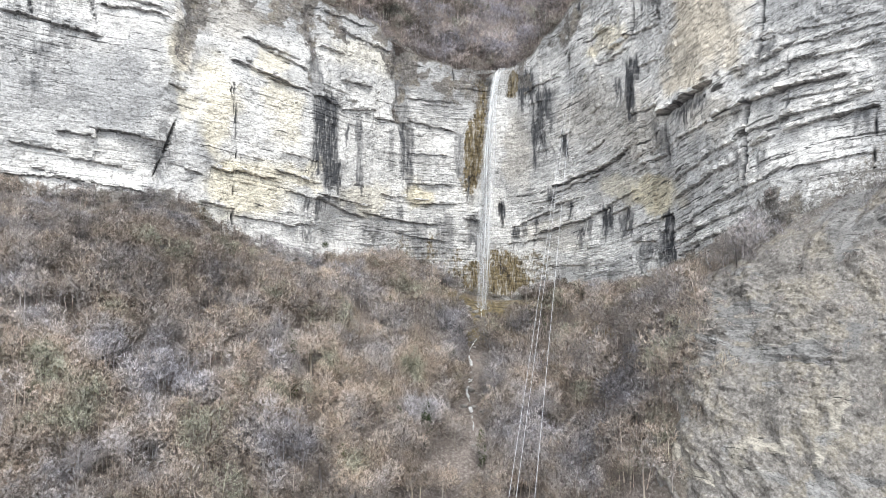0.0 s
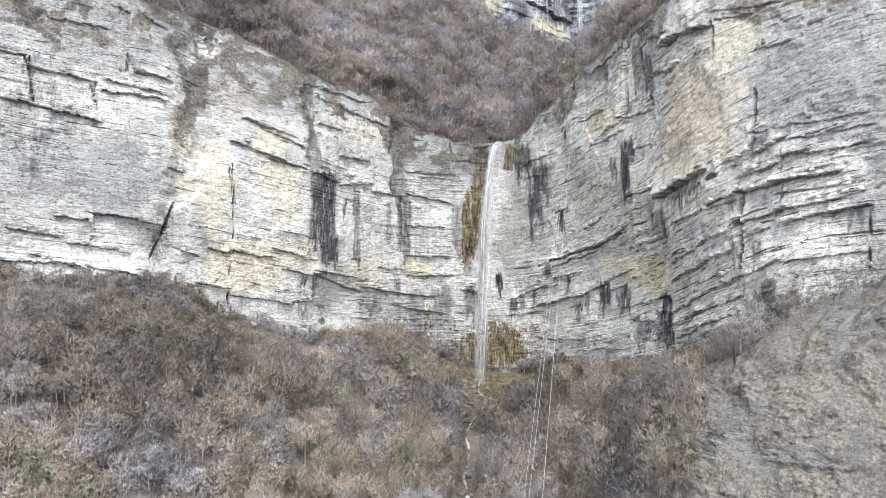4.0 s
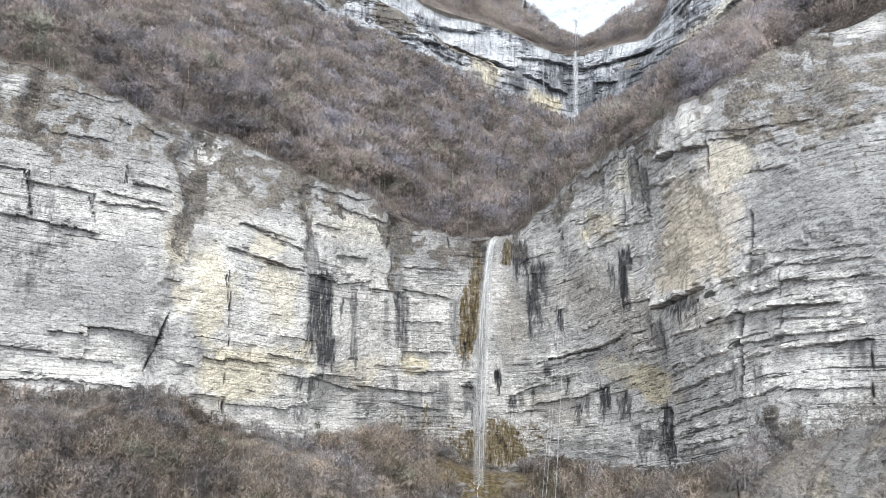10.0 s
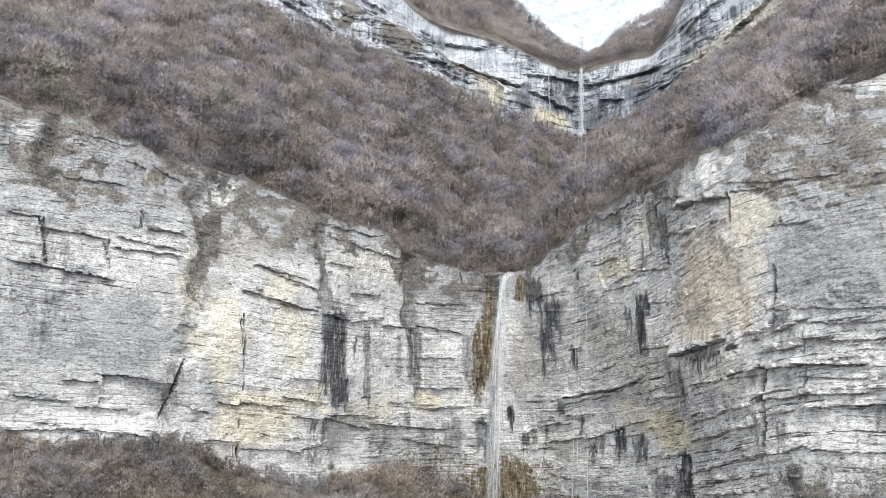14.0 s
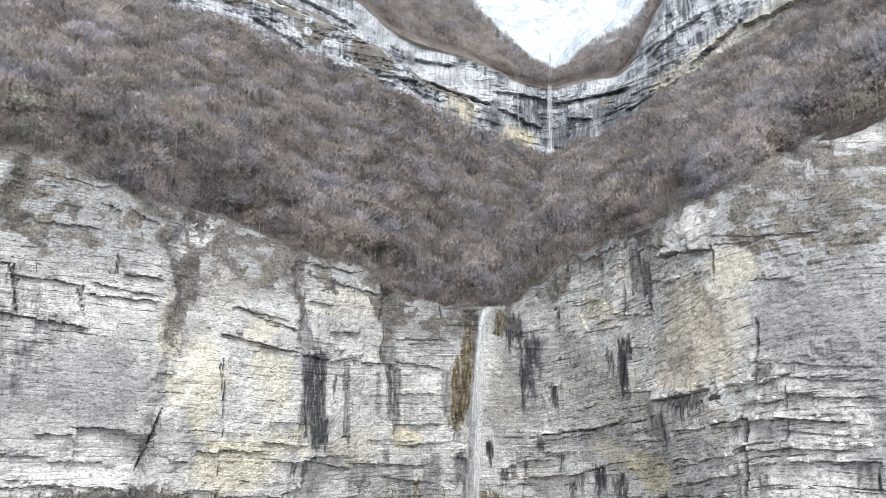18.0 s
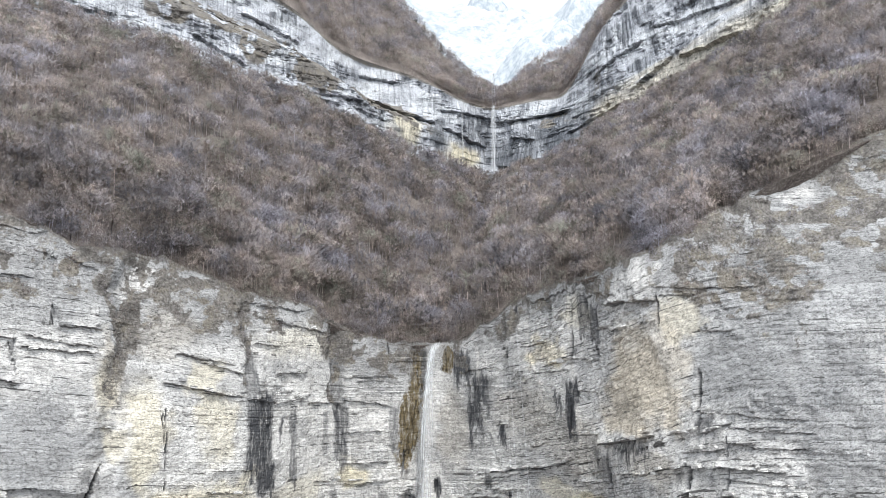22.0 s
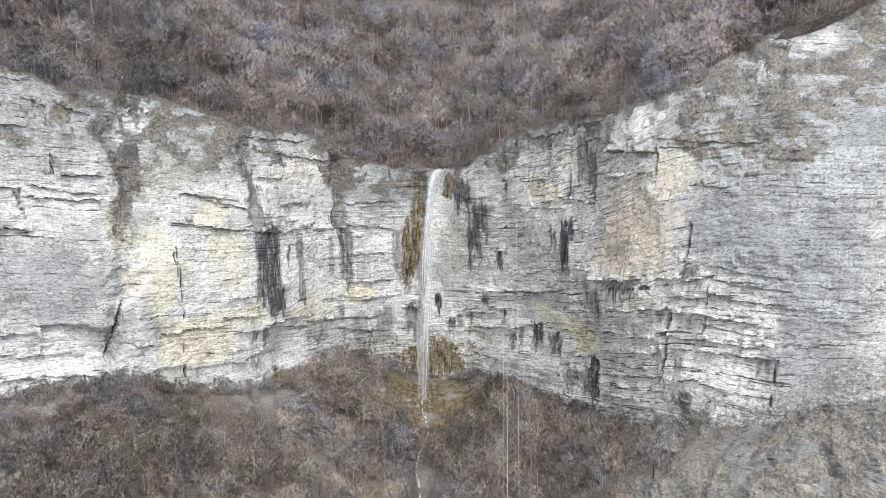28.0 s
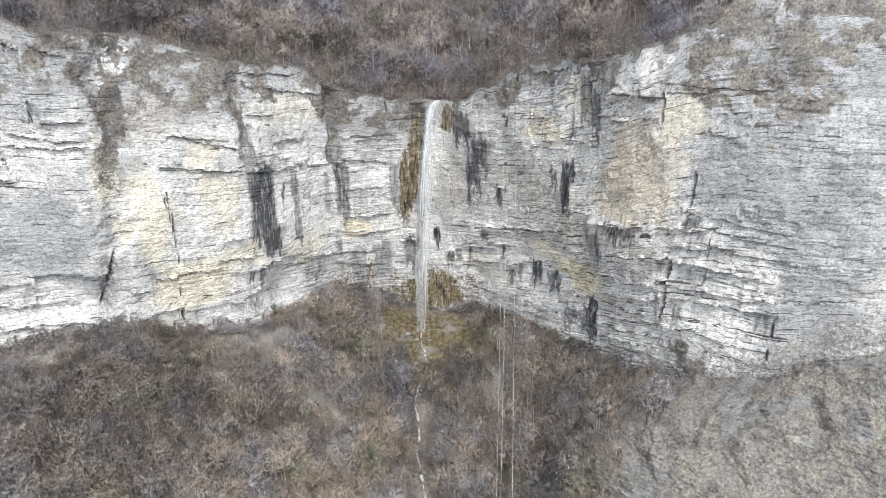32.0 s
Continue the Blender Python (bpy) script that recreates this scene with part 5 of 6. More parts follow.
def bare_tree(rng, limbs, twigs, wide, sides=4, twig_width=0.008, twig_long=0.1):
    """A leafless tree one metre high: the wood, and the twigs as slivers."""
    sway = rng.randn(4, 2) * 0.02
    trunk = np.array([[0, 0, -0.05], [*sway[0], 0.3], [*(sway[0] + sway[1]), 0.62], [*(sway[0] + sway[1] + sway[2]), 0.95]])
    wood, tips = [tube(trunk, (0.018, 0.015, 0.01, 0.002), sides)], []
    for k in range(limbs):
        h = 0.28 + 0.62 * (k + rng.rand()) / limbs
        root = np.array([np.interp(h, trunk[:, 2], trunk[:, c]) for c in range(3)])
        turn, rise = k * 2.4 + rng.rand(), 0.45 + 0.5 * rng.rand()
        reach = wide * (1.15 - 0.75 * h) * (0.7 + 0.5 * rng.rand())
        tip = root + np.array([np.cos(turn) * reach, np.sin(turn) * reach, reach * rise * 1.3])
        knee = root * 0.45 + tip * 0.55 + rng.randn(3) * 0.015 + (0, 0, -0.02)
        wood.append(tube([root, knee, tip], (0.006, 0.004, 0.001), 3))
        tips += [(root, knee, tip)] * 2
    tips += [(trunk[1], trunk[2], trunk[3])]
    n = twigs
    pick = rng.randint(len(tips), size=n)
    ends = np.array(tips)[pick]
    u = rng.rand(n) ** 0.45
    low = (u < 0.5)[:, None]
    on_limb = np.where(low, ends[:, 0] + (ends[:, 1] - ends[:, 0]) * (u * 2)[:, None], ends[:, 1] + (ends[:, 2] - ends[:, 1]) * (u * 2 - 1)[:, None])
    ball = rng.randn(n, 3)
    ball[:, 2] = np.abs(ball[:, 2]) * 1.1 - 0.35
    ball /= np.linalg.norm(ball, axis=1)[:, None]
    lumps = 0.72 + 0.5 * vnoise(ball * 2.2 + rng.rand() * 50, 5)
    dome = np.array([0, 0, 0.6]) + ball * np.array([wide * 0.92, wide * 0.92, 0.37]) * (lumps * (0.8 + 0.22 * rng.rand(n)))[:, None]
    p = np.where((rng.rand(n) < 0.68)[:, None], dome, on_limb)
    out = p - np.array([0, 0, 0.42])
    way = out / (np.linalg.norm(out, axis=1)[:, None] + 1e-6) + rng.randn(n, 3) * 0.7 + (0, 0, 0.2)
    way /= np.linalg.norm(way, axis=1)[:, None]
    side = np.cross(way, rng.randn(n, 3))
    side *= (twig_width * (0.6 + 0.8 * rng.rand(n)) / np.linalg.norm(side, axis=1))[:, None]
    q = p + way * (twig_long * (0.6 + 0.8 * rng.rand(n)))[:, None]
    vs = np.stack([p - side / 2, p + side / 2, q], 1).reshape(-1, 3)
    # each twig faces out of the crown, and takes the light as the crown's rounded outside does
    face = np.cross(vs[1::3] - vs[0::3], vs[2::3] - vs[0::3])
    round_ = (p - np.array([0, 0, 0.5])) / np.array([wide, wide, 0.42]) + 0.12 * rng.randn(n, 3)
    flip = (face * round_).sum(1) < 0
    tri = np.arange(3 * n).reshape(-1, 3)
    tri[flip] = tri[flip][:, [0, 2, 1]]
    round_ /= np.linalg.norm(round_, axis=1)[:, None]
    return joined(wood), (vs, tri), np.repeat(round_, 3, axis=0)


def whole_tree(made, bush=False):
    """Wood and twigs in one, or a bush's twigs alone: vertices, triangles, the way each faces, and how pale it is."""
    (wv, wf), (tv, tf), tn = made
    if bush:
        return tv, tf, tn, np.zeros(len(tv))
    wn_ = wv * (1, 1, 0)
    wn_ /= np.linalg.norm(wn_, axis=1)[:, None] + 1e-6
    return np.concatenate([wv, tv]), np.concatenate([wf, tf + len(wv)]), np.concatenate([wn_, tn]), np.r_[np.full(len(wv), 0.4), np.zeros(len(tv))]


rng = np.random.RandomState(7)
NEAR_KINDS = [bare_tree(rng, 10, 1100, 0.38, 5, 0.024, 0.1) for _ in range(8)]
STUFF_KINDS = [whole_tree(bare_tree(rng, 2, 330, 0.4, 3, 0.04, 0.13)) for _ in range(10)]
FAR_KINDS = [whole_tree(bare_tree(rng, 0, 190, 0.44, 3, 0.065, 0.15)) for _ in range(10)]
SCRUB_KINDS = [whole_tree(bare_tree(rng, 0, 60, 0.42, 3, 0.06, 0.2), True) for _ in range(10)]


def scatter(points, heights, kinds, seed):
    """Trees at the points, joined; with each tree's tint."""
    r = np.random.RandomState(seed)
    pick = r.randint(len(kinds), size=len(points))
    vs, fs, ts, ns, ws, at = [], [], [], [], [], 0
    for k, (tv, tf, tn, pale) in enumerate(kinds):
        sel = np.where(pick == k)[0]
        if not len(sel):
            continue
        a = r.rand(len(sel)) * 2 * np.pi
        h = heights[sel]
        wid = h * (0.8 + 0.5 * r.rand(len(sel)))
        lean = r.randn(len(sel), 2) * 0.05
        x = (tv[None, :, 0] * np.cos(a)[:, None] - tv[None, :, 1] * np.sin(a)[:, None]) * wid[:, None] + lean[:, :1] * tv[None, :, 2] * h[:, None]
        y = (tv[None, :, 0] * np.sin(a)[:, None] + tv[None, :, 1] * np.cos(a)[:, None]) * wid[:, None] + lean[:, 1:] * tv[None, :, 2] * h[:, None]
        z = tv[None, :, 2] * h[:, None]
        v = np.stack([x, y, z], -1) + points[sel][:, None]
        vs.append(v.reshape(-1, 3))
        fs.append((tf[None] + (np.arange(len(sel)) * len(tv))[:, None, None]).reshape(-1, 3) + at)
        patchy = fbm(points[sel][:, :2] / 22, 91, 3)
        own = 0.4 + 0.7 * (r.rand(len(sel)) - 0.5) + 0.9 * (patchy - 0.5)
        ts.append(np.clip(own[:, None] + pale[None], 0, 1).ravel())
        ws.append(np.tile((pale > 0) * 1.0, len(sel)))
        ns.append(np.stack([tn[None, :, 0] * np.cos(a)[:, None] - tn[None, :, 1] * np.sin(a)[:, None], tn[None, :, 0] * np.sin(a)[:, None] + tn[None, :, 1] * np.cos(a)[:, None], tn[None, :, 2] + 0 * a[:, None]], -1).reshape(-1, 3))
        at += v.shape[0] * v.shape[1]
    return np.concatenate(vs), np.concatenate(fs), np.concatenate(ts), np.concatenate(ns), np.concatenate(ws)


def wood(name, points, heights, kinds, seed, material):
    """Trees or bushes joined into one mesh."""
    v, f, tint, facing, whole = scatter(points, heights, kinds, seed)
    return soup_mesh(name, v, f, material, tint, facing, whole)


def strewn(lines, count, s_range, v_range, seed, bumps, terrain_seed, line):
    """Points thrown evenly over a slope."""
    r = np.random.RandomState(seed)
    grid = np.linspace(*s_range, 400)
    run = np.r_[0, np.cumsum(np.hypot(*np.diff(glide(line, grid)[:, :2], axis=0).T))]
    s = np.interp(r.rand(count) * run[-1], run, grid)
    v = v_range[0] + (v_range[1] - v_range[0]) * r.rand(count)
    return slope_point(lines, s, v, terrain_seed, bumps), s, v


def forest():
    p, s, v = strewn(LOW_SLOPE, 3850, (1.4, 14.2), (0.03, 1.92), 101, 7.0, 41, LOW)
    r = np.random.RandomState(5)
    keep = (v < 1.6 + 0.4 * smooth(8, 5, s)) & (s < 12.9 + 1.3 * smooth(0.2, 0.6, v) * np.random.RandomState(3).rand(len(s)) ** 1.5) & (np.hypot((p[:, 0] - 2) / (26 + 0.5 * (p[:, 1] + 8)), (p[:, 1] + 6) / 25) > 0.85 + 0.5 * (fbm(p[:, :2] / 6, 45, 3) - 0.5)) & (((np.abs(p[:, 0] + 3 - 0.03 * (p[:, 1] + 40)) > 5.5) | (p[:, 1] < -112)))
    toss = np.random.RandomState(6).rand(len(p))
    keep &= ~((fbm(p[:, :2] / 16, 43, 4) > 0.63) & (v > 0.12) & (v < 1.2) & (toss < 0.6))
    keep &= ~((v < 0.5) & (s < 6.5) & (toss > 0.7))
    p, s, v = p[keep], s[keep], v[keep]
    h = 8.0 + 6.5 * r.rand(len(p))
    h *= (0.35 + 0.65 * smooth(0.0, 0.4, v)) * (1 - 0.6 * smooth(6.0, 4.6, s) * smooth(1.0, 0.4, v))
    # the trees that stand nearest to the open valley are things of their own
    order = np.argsort(np.hypot(p[:, 0] + 15, p[:, 1] + 95))
    own, rest = order[:300], order[300:]
    me = wood("forest_lower_slope", p[rest], h[rest], STUFF_KINDS, 8, TWIG_WARM)
    tagged(new("forest_lower_slope", me), "leafless grey-brown winter wood on the lower slope", "forest", kind="stuff")
    q, s2, v2 = strewn(LOW_SLOPE, 1900, (1.4, 12.9), (0.02, 1.5), 106, 7.0, 41, LOW)
    open_ground = (np.hypot((q[:, 0] - 2) / 20, (q[:, 1] + 6) / 20) > 1) & (np.abs(q[:, 0] + 3 - 0.03 * (q[:, 1] + 40)) > 3.5)
    q = q[open_ground]
    tagged(new("undergrowth", wood("undergrowth", q - (0, 0, 0.2), 1.5 + 3.0 * r.rand(len(q)) ** 2, SCRUB_KINDS, 16, TWIG_WARM)), "low leafless undergrowth between the trees", "scrub", kind="stuff")
    protos = []
    for (wv, wf), (tv, tf), tn in NEAR_KINDS:
        root = new("bare_tree")
        for nm, vv, ff, mat, nn in (("trunk", wv, wf, BARK_OWN, None), ("crown", tv, tf, TWIG_OWN, tn)):
            ob = new(nm, soup_mesh(nm, vv, ff, mat, facing=nn))
            ob.parent = root
        tagged(root, "leafless winter tree with fine grey-brown twigs", "tree", "trees of the lower slope")
        protos.append(root)
    used = set()
    for i in own:
        k = r.randint(len(protos))
        hh = float(h[i])
        m = Matrix.LocRotScale(Vector(p[i]), Euler((r.randn() * 0.05, r.randn() * 0.05, r.rand() * 6.28)), None)
        if k not in used:
            used.add(k)
            ob = protos[k]
            ob.matrix_basis = m @ Matrix.Diagonal((hh, hh, hh, 1))
        else:
            ob = copy_thing(protos[k], m)
        ob.scale = (hh * (0.85 + 0.4 * r.rand()), hh * (0.85 + 0.4 * r.rand()), hh)
    p, s, v = strewn(HIGH_SLOPE, 4400, (1.5, 16.4), (0.005, 1.0), 102, 12.0, 51, HIGH_FOOT)
    h = 10.0 + 7.0 * r.rand(len(p))
    h *= 0.55 + 0.45 * smooth(0, 0.08, v)
    tagged(new("forest_upper_slope", wood("forest_upper_slope", p, h, FAR_KINDS, 9, TWIG)), "leafless grey-brown winter wood above the cliff", "forest", kind="stuff")
    p, s, v = strewn(TOP_SLOPE, 5000, (3.6, 15.0), (0.0, 1.0), 103, 14.0, 61, HIGH_RIM)
    h = 10.0 + 6 * r.rand(len(p))
    tagged(new("forest_crest", wood("forest_crest", p, h, SCRUB_KINDS, 10, TWIG)), "leafless winter wood along the crest", "forest", kind="stuff")


forest()


# ---- things of the cliff ----
def part(name, v, f, material, parent, label=""):
    ob = new(name, soup_mesh(name, np.asarray(v, float), np.asarray(f), material))
    ob.parent = parent
    return tagged(ob, label) if label else ob


def ground_z(x, y):
    k = np.argsort(np.hypot(GROUND_P[:, 0] - x, GROUND_P[:, 1] - y))[:4]
    return float(GROUND_P[k, 2].mean())


def apron_lift(p):
    """Sets points on the rock foot's own surface."""
    q = p.copy()
    for k in range(len(p)):
        near = np.argmin(np.hypot(APRON_P[:, 0] - p[k, 0], APRON_P[:, 1] - p[k, 1]))
        q[k] = APRON_P[near] - (0, 0, 0.2)
    return q


def scrub_on_cliff():
    r = np.random.RandomState(12)
    near = (CLIFF_P[:, 0] > -240) & (CLIFF_P[:, 0] < 200) & (CLIFF_M[:, 3] > 0.55)
    pts = CLIFF_P[near]
    pts = pts[r.choice(len(pts), 2200, replace=False)]
    tagged(new("scrub_on_cliff", wood("scrub_on_cliff", pts - (0, 0, 0.3), 1.2 + 3.0 * r.rand(len(pts)) ** 2, SCRUB_KINDS, 13, TWIG)), "leafless scrub rooted on the cliff ledges and rim", "scrub", kind="stuff")
    p, s, v = strewn(HIGH_SLOPE, 1300, (1.0, 17.0), (-0.012, 0.05), 104, 12.0, 51, RIM)
    tagged(new("trees_along_rim", wood("trees_along_rim", p - (0, 0, 0.8), 3.0 + 5.0 * r.rand(len(p)), SCRUB_KINDS, 14, TWIG)), "leafless trees and scrub along the cliff rim", "forest", kind="stuff")
    p, s, v = strewn(LOW_SLOPE, 620, (1.4, 13.4), (0.0, 0.09), 107, 7.0, 41, FOOT)
    p = p[(np.hypot(p[:, 0] - 2, p[:, 1] - 12) > 13)]
    tagged(new("trees_along_cliff_foot", wood("trees_along_cliff_foot", p - (0, 0, 0.5), 2.5 + 5.5 * r.rand(len(p)) ** 1.5, FAR_KINDS, 17, TWIG_WARM)), "thin leafless trees and bushes along the cliff foot", "forest", kind="stuff")
    p, s, v = strewn(LOW_SLOPE, 2300, (12.5, 17.0), (0.02, 1.8), 105, 7.0, 41, MIDWAY)
    p = apron_lift(p)
    tagged(new("scrub_on_rock_apron", wood("scrub_on_rock_apron", p, 0.7 + 2.9 * r.rand(len(p)) ** 3, SCRUB_KINDS, 15, TWIG)), "low leafless scrub on the rock foot", "scrub", kind="stuff")


scrub_on_cliff()


def fall_line(lip, base, h, side):
    """A jet leaving the lip: the further it falls, the steeper; side spreads it."""
    lip, base = np.array(lip, float), np.array(base, float)
    k = h ** 0.33
    p = lip[None] * (1 - k)[:, None] + base[None] * k[:, None]
    p[:, 2] = lip[2] + (base[2] - lip[2]) * h
    p[:, 0] += side
    return p


def ribbon(p, width, depth=0.12):
    """A curved strand of water along the points p, bowed towards the valley."""
    vs, fs = [], []
    for q, w in zip(p, width):
        vs += [q + (-w / 2, 0, 0), q + (0, -depth, 0.2 * depth), q + (w / 2, 0, 0)]
    for k in range(len(p) - 1):
        for j in range(2):
            a = 3 * k + j
            fs += [(a, a + 1, a + 4), (a, a + 4, a + 3)]
    return np.array(vs), np.array(fs)


def waterfall(lip, base, strands, top, mid, label, seed, size=1.0):
    r = np.random.RandomState(seed)
    root = tagged(new("waterfall"), label, "waterfall")
    root.location = base
    inv = Matrix.Translation(base).inverted()
    high = lip[2] - base[2]
    made = []
    for k in range(strands):
        veil = k < 4
        u = (k - 1.5) / 4.5 if veil else np.clip(r.randn() * 0.3, -0.6, 0.6)
        h0 = 0.0 if veil or r.rand() < 0.35 else r.rand() * 0.7
        h1 = 1.0 if veil else min(1.0, h0 + 0.12 + 0.5 * r.rand())
        h = np.linspace(h0, h1, 26)
        spread = u * (top + (mid - top) * smooth(0, 0.45, h)) * (1 - 0.25 * smooth(0.6, 1, h))
        wave = 0.35 * size * (fbm(np.stack([h * high / 7, 0 * h + k], 1), seed, 3) - 0.5) * 2
        p = fall_line(lip, base, h, spread + wave)
        p[:, 1] += 0.5 * r.randn()
        w = (mid / 2.4 if veil else (0.25 + 0.75 * r.rand() ** 2) * size) * (0.5 + 0.5 * np.sin(np.pi * np.linspace(0.06, 0.94, 26)))
        v, f = ribbon(p, w * (0.75 + 0.5 * r.rand(26)))
        ob = part("veil" if veil else "strand", v - np.array(base), f, SPRAY_VEIL if veil else WATER, root)
        made.append(ob)
    for k in range(3):
        # spray thrown up where the water lands
        a = r.rand(260, 3)
        ctr = np.stack([(a[:, 0] - 0.5) * 7 * size, -1.5 + (a[:, 1] - 0.5) * 5 * size, (a[:, 2] ** 2) * 7 * size], 1) * (1 + 0.2 * k)
        d = r.randn(260, 3, 3) * 0.2 * size
        tagged(part("spray", (ctr[:, None] + d).reshape(-1, 3), np.arange(780).reshape(-1, 3), FOAM if k == 0 else SPRAY_VEIL, root), kind="stuff")
    return root


SPRAY_VEIL = water_material("water_veil", 0.08, 0.34)
waterfall((10.0, 11.0, 121.0), (0.0, 0.0, 0.5), 28, 2.4, 6.5, "tall thin white waterfall over the lower cliff", 201)
waterfall((108.0, 357.0, 366.0), (105.5, 348.0, 283.0), 22, 3.0, 5.0, "narrow white waterfall down the upper cliff", 202)
waterfall((72.0, 350.0, 372.0), (72.0, 335.0, 300.0), 8, 0.6, 1.2, "thin thread of water on the upper cliff", 203, 0.6)


def stream():
    """White water tumbling away below the fall, in pieces between the stones."""
    way = [(0, -2), (-0.5, -10), (1, -18), (0.5, -26), (-3, -34), (-6, -44), (-5, -54), (-6.5, -64), (-5.5, -75), (-4.5, -84), (-6.5, -96)]
    root = tagged(new("stream"), "narrow white stream tumbling through the wood", "stream")
    q = glide([(x, y, ground_z(x, y)) for x, y in way], np.linspace(0, len(way) - 1, 160))
    r = np.random.RandomState(31)
    q[:, 0] += 1.2 * (fbm(np.stack([np.arange(160) / 6, 0 * q[:, 0]], 1), 32, 3) - 0.5)
    q[:, 2] += 0.7
    at = 0
    while at < 150:
        n = 3 + r.randint(6)
        piece = q[at:at + n]
        w = (0.4 + 1.3 * r.rand() ** 2) * np.sin(np.pi * np.linspace(0.12, 0.88, len(piece))) * (0.7 + 0.6 * r.rand(len(piece)))
        v, f = ribbon(piece, w, 0.35)
        part("cascade", v, f, FOAM, root)
        at += n - 1 + (r.rand() < 0.6) * r.randint(1, 6)


stream()


def cable(name, low, high, sag, thick):
    u = np.linspace(0, 1, 60)[:, None]
    p = np.array(low) * (1 - u) + np.array(high) * u
    p[:, 2] -= (4 * sag * u * (1 - u))[:, 0]
    v, f = tube(p, [thick] * 60, 5)
    tagged(new(name, soup_mesh(name, v, f, STEEL)), "long pale steel cable strung up the valley head", "cable", "cables of the line")


cable("cable", (-7.2, -260, -20), (109, 372, 403), 34, 0.036)
cable("cable", (-6.3, -260, -22), (112, 372, 405), 25, 0.036)
cable("cable", (-3.2, -260, -20), (115, 372, 407), 6, 0.036)


def pylon(x, y, z, high):
    root = tagged(new("pylon"), "slim lattice steel pylon above the upper fall", "pylon")
    for sx, sy in ((-1, -1), (1, -1), (1, 1), (-1, 1)):
        v, f = tube([(x + 1.6 * sx, y + 1.6 * sy, z), (x + 0.4 * sx, y + 0.4 * sy, z + high)], (0.14, 0.1), 4)
        part("leg", v, f, STEEL, root)
    for k in range(7):
        a, b = k / 7, (k + 1) / 7
        wa, wb = 1.6 - 1.2 * a, 1.6 - 1.2 * b
        for sy in (-1, 1):
            v, f = tube([(x - wa, y + sy * wa, z + high * a), (x + wb, y + sy * wb, z + high * b)], (0.07, 0.07), 3)
            part("brace", v, f, STEEL, root)
    for h in (0.8, 0.97):
        v, f = tube([(x - 4, y, z + high * h), (x + 4, y, z + high * h)], (0.12, 0.12), 4)
        part("crossarm", v, f, STEEL, root)


pylon(112, 373, 372, 36)


def leafy(rng, count, size, shape):
    """Clumps of small leaves filling a shape of half-axes about its middle."""
    c = rng.randn(count, 3)
    c *= (rng.rand(count) ** 0.4 / np.linalg.norm(c, axis=1))[:, None]
    c *= np.array(shape) * (0.75 + 0.5 * vnoise(c * 2.5 + 9, 3))[:, None]
    d = rng.randn(count, 3, 3) * size
    return (c[:, None] + d).reshape(-1, 3), np.arange(3 * count).reshape(-1, 3)


def ivy_tree(x, y, high):
    z = ground_z(x, y)
    r = np.random.RandomState(int(abs(x * 7 + y * 13)))
    root = tagged(new("ivy_tree"), "bare tree with its trunk wrapped in dark ivy", "tree", "ivy-clad trees")
    root.matrix_basis = Matrix.LocRotScale(Vector((x, y, z)), Euler((0, 0, r.rand() * 6)), Vector((high, high, high)))
    (wv, wf), (tv, tf), _ = bare_tree(r, 8, 700, 0.3, 5, 0.018, 0.1)
    part("trunk", wv, wf, BARK_OWN, root)
    part("crown", tv, tf, TWIG_OWN, root)
    v, f = leafy(r, 700, 0.02, (0.11, 0.11, 0.42))
    part("ivy", v + (0, 0, 0.48), f, IVY, root, "dark green ivy leaves")


def shrub(x, y, z, size, name, label, mat, seed):
    r = np.random.RandomState(seed)
    root = tagged(new(name), label, "shrub")
    root.location = (x, y, z)
    for k in range(5):
        a = r.rand() * 6.28
        v, f = tube([(0, 0, -0.3), (0.3 * np.cos(a) * size, 0.3 * np.sin(a) * size, 0.9 * size)], (0.07, 0.02), 3)
        part("stem", v, f, BARK_OWN, root)
    v, f = leafy(r, 420, 0.14, (0.75 * size, 0.75 * size, 0.6 * size))
    part("foliage", v + (0, 0, 0.75 * size), f, mat, root)


for x, y, h in ((-66, -92, 11), (-63, -100, 9), (-38, -46, 10), (-29, -100, 10), (-12, -62, 9), (-20, -98, 11), (20, -30, 9), (25, -36, 8), (-118, -112, 9), (-112, -108, 8), (-44, -118, 9), (-2, -100, 9)):
    ivy_tree(x, y, 1.45 * h)
for k, (x, y, dz, w) in enumerate(((-69, -25, 12, 2.4), (46, -66, 2, 3.4), (50, -70, 1, 2.6), (41, -62, 0.5, 2.2), (-46, -20, 0, 2.6), (12, -14, 0.2, 1.8), (-12, -16, 0.2, 2.0), (60, -122, 3, 2.2))):
    shrub(x, y, ground_z(x, y) + (0.2 if k else 10), w, "ivy_shrub" if k == 0 else "yellow_shrub", "dark evergreen shrub on the cliff foot" if k == 0 else "low shrub with dull yellow winter foliage", IVY if k == 0 else SHRUB, 300 + k)


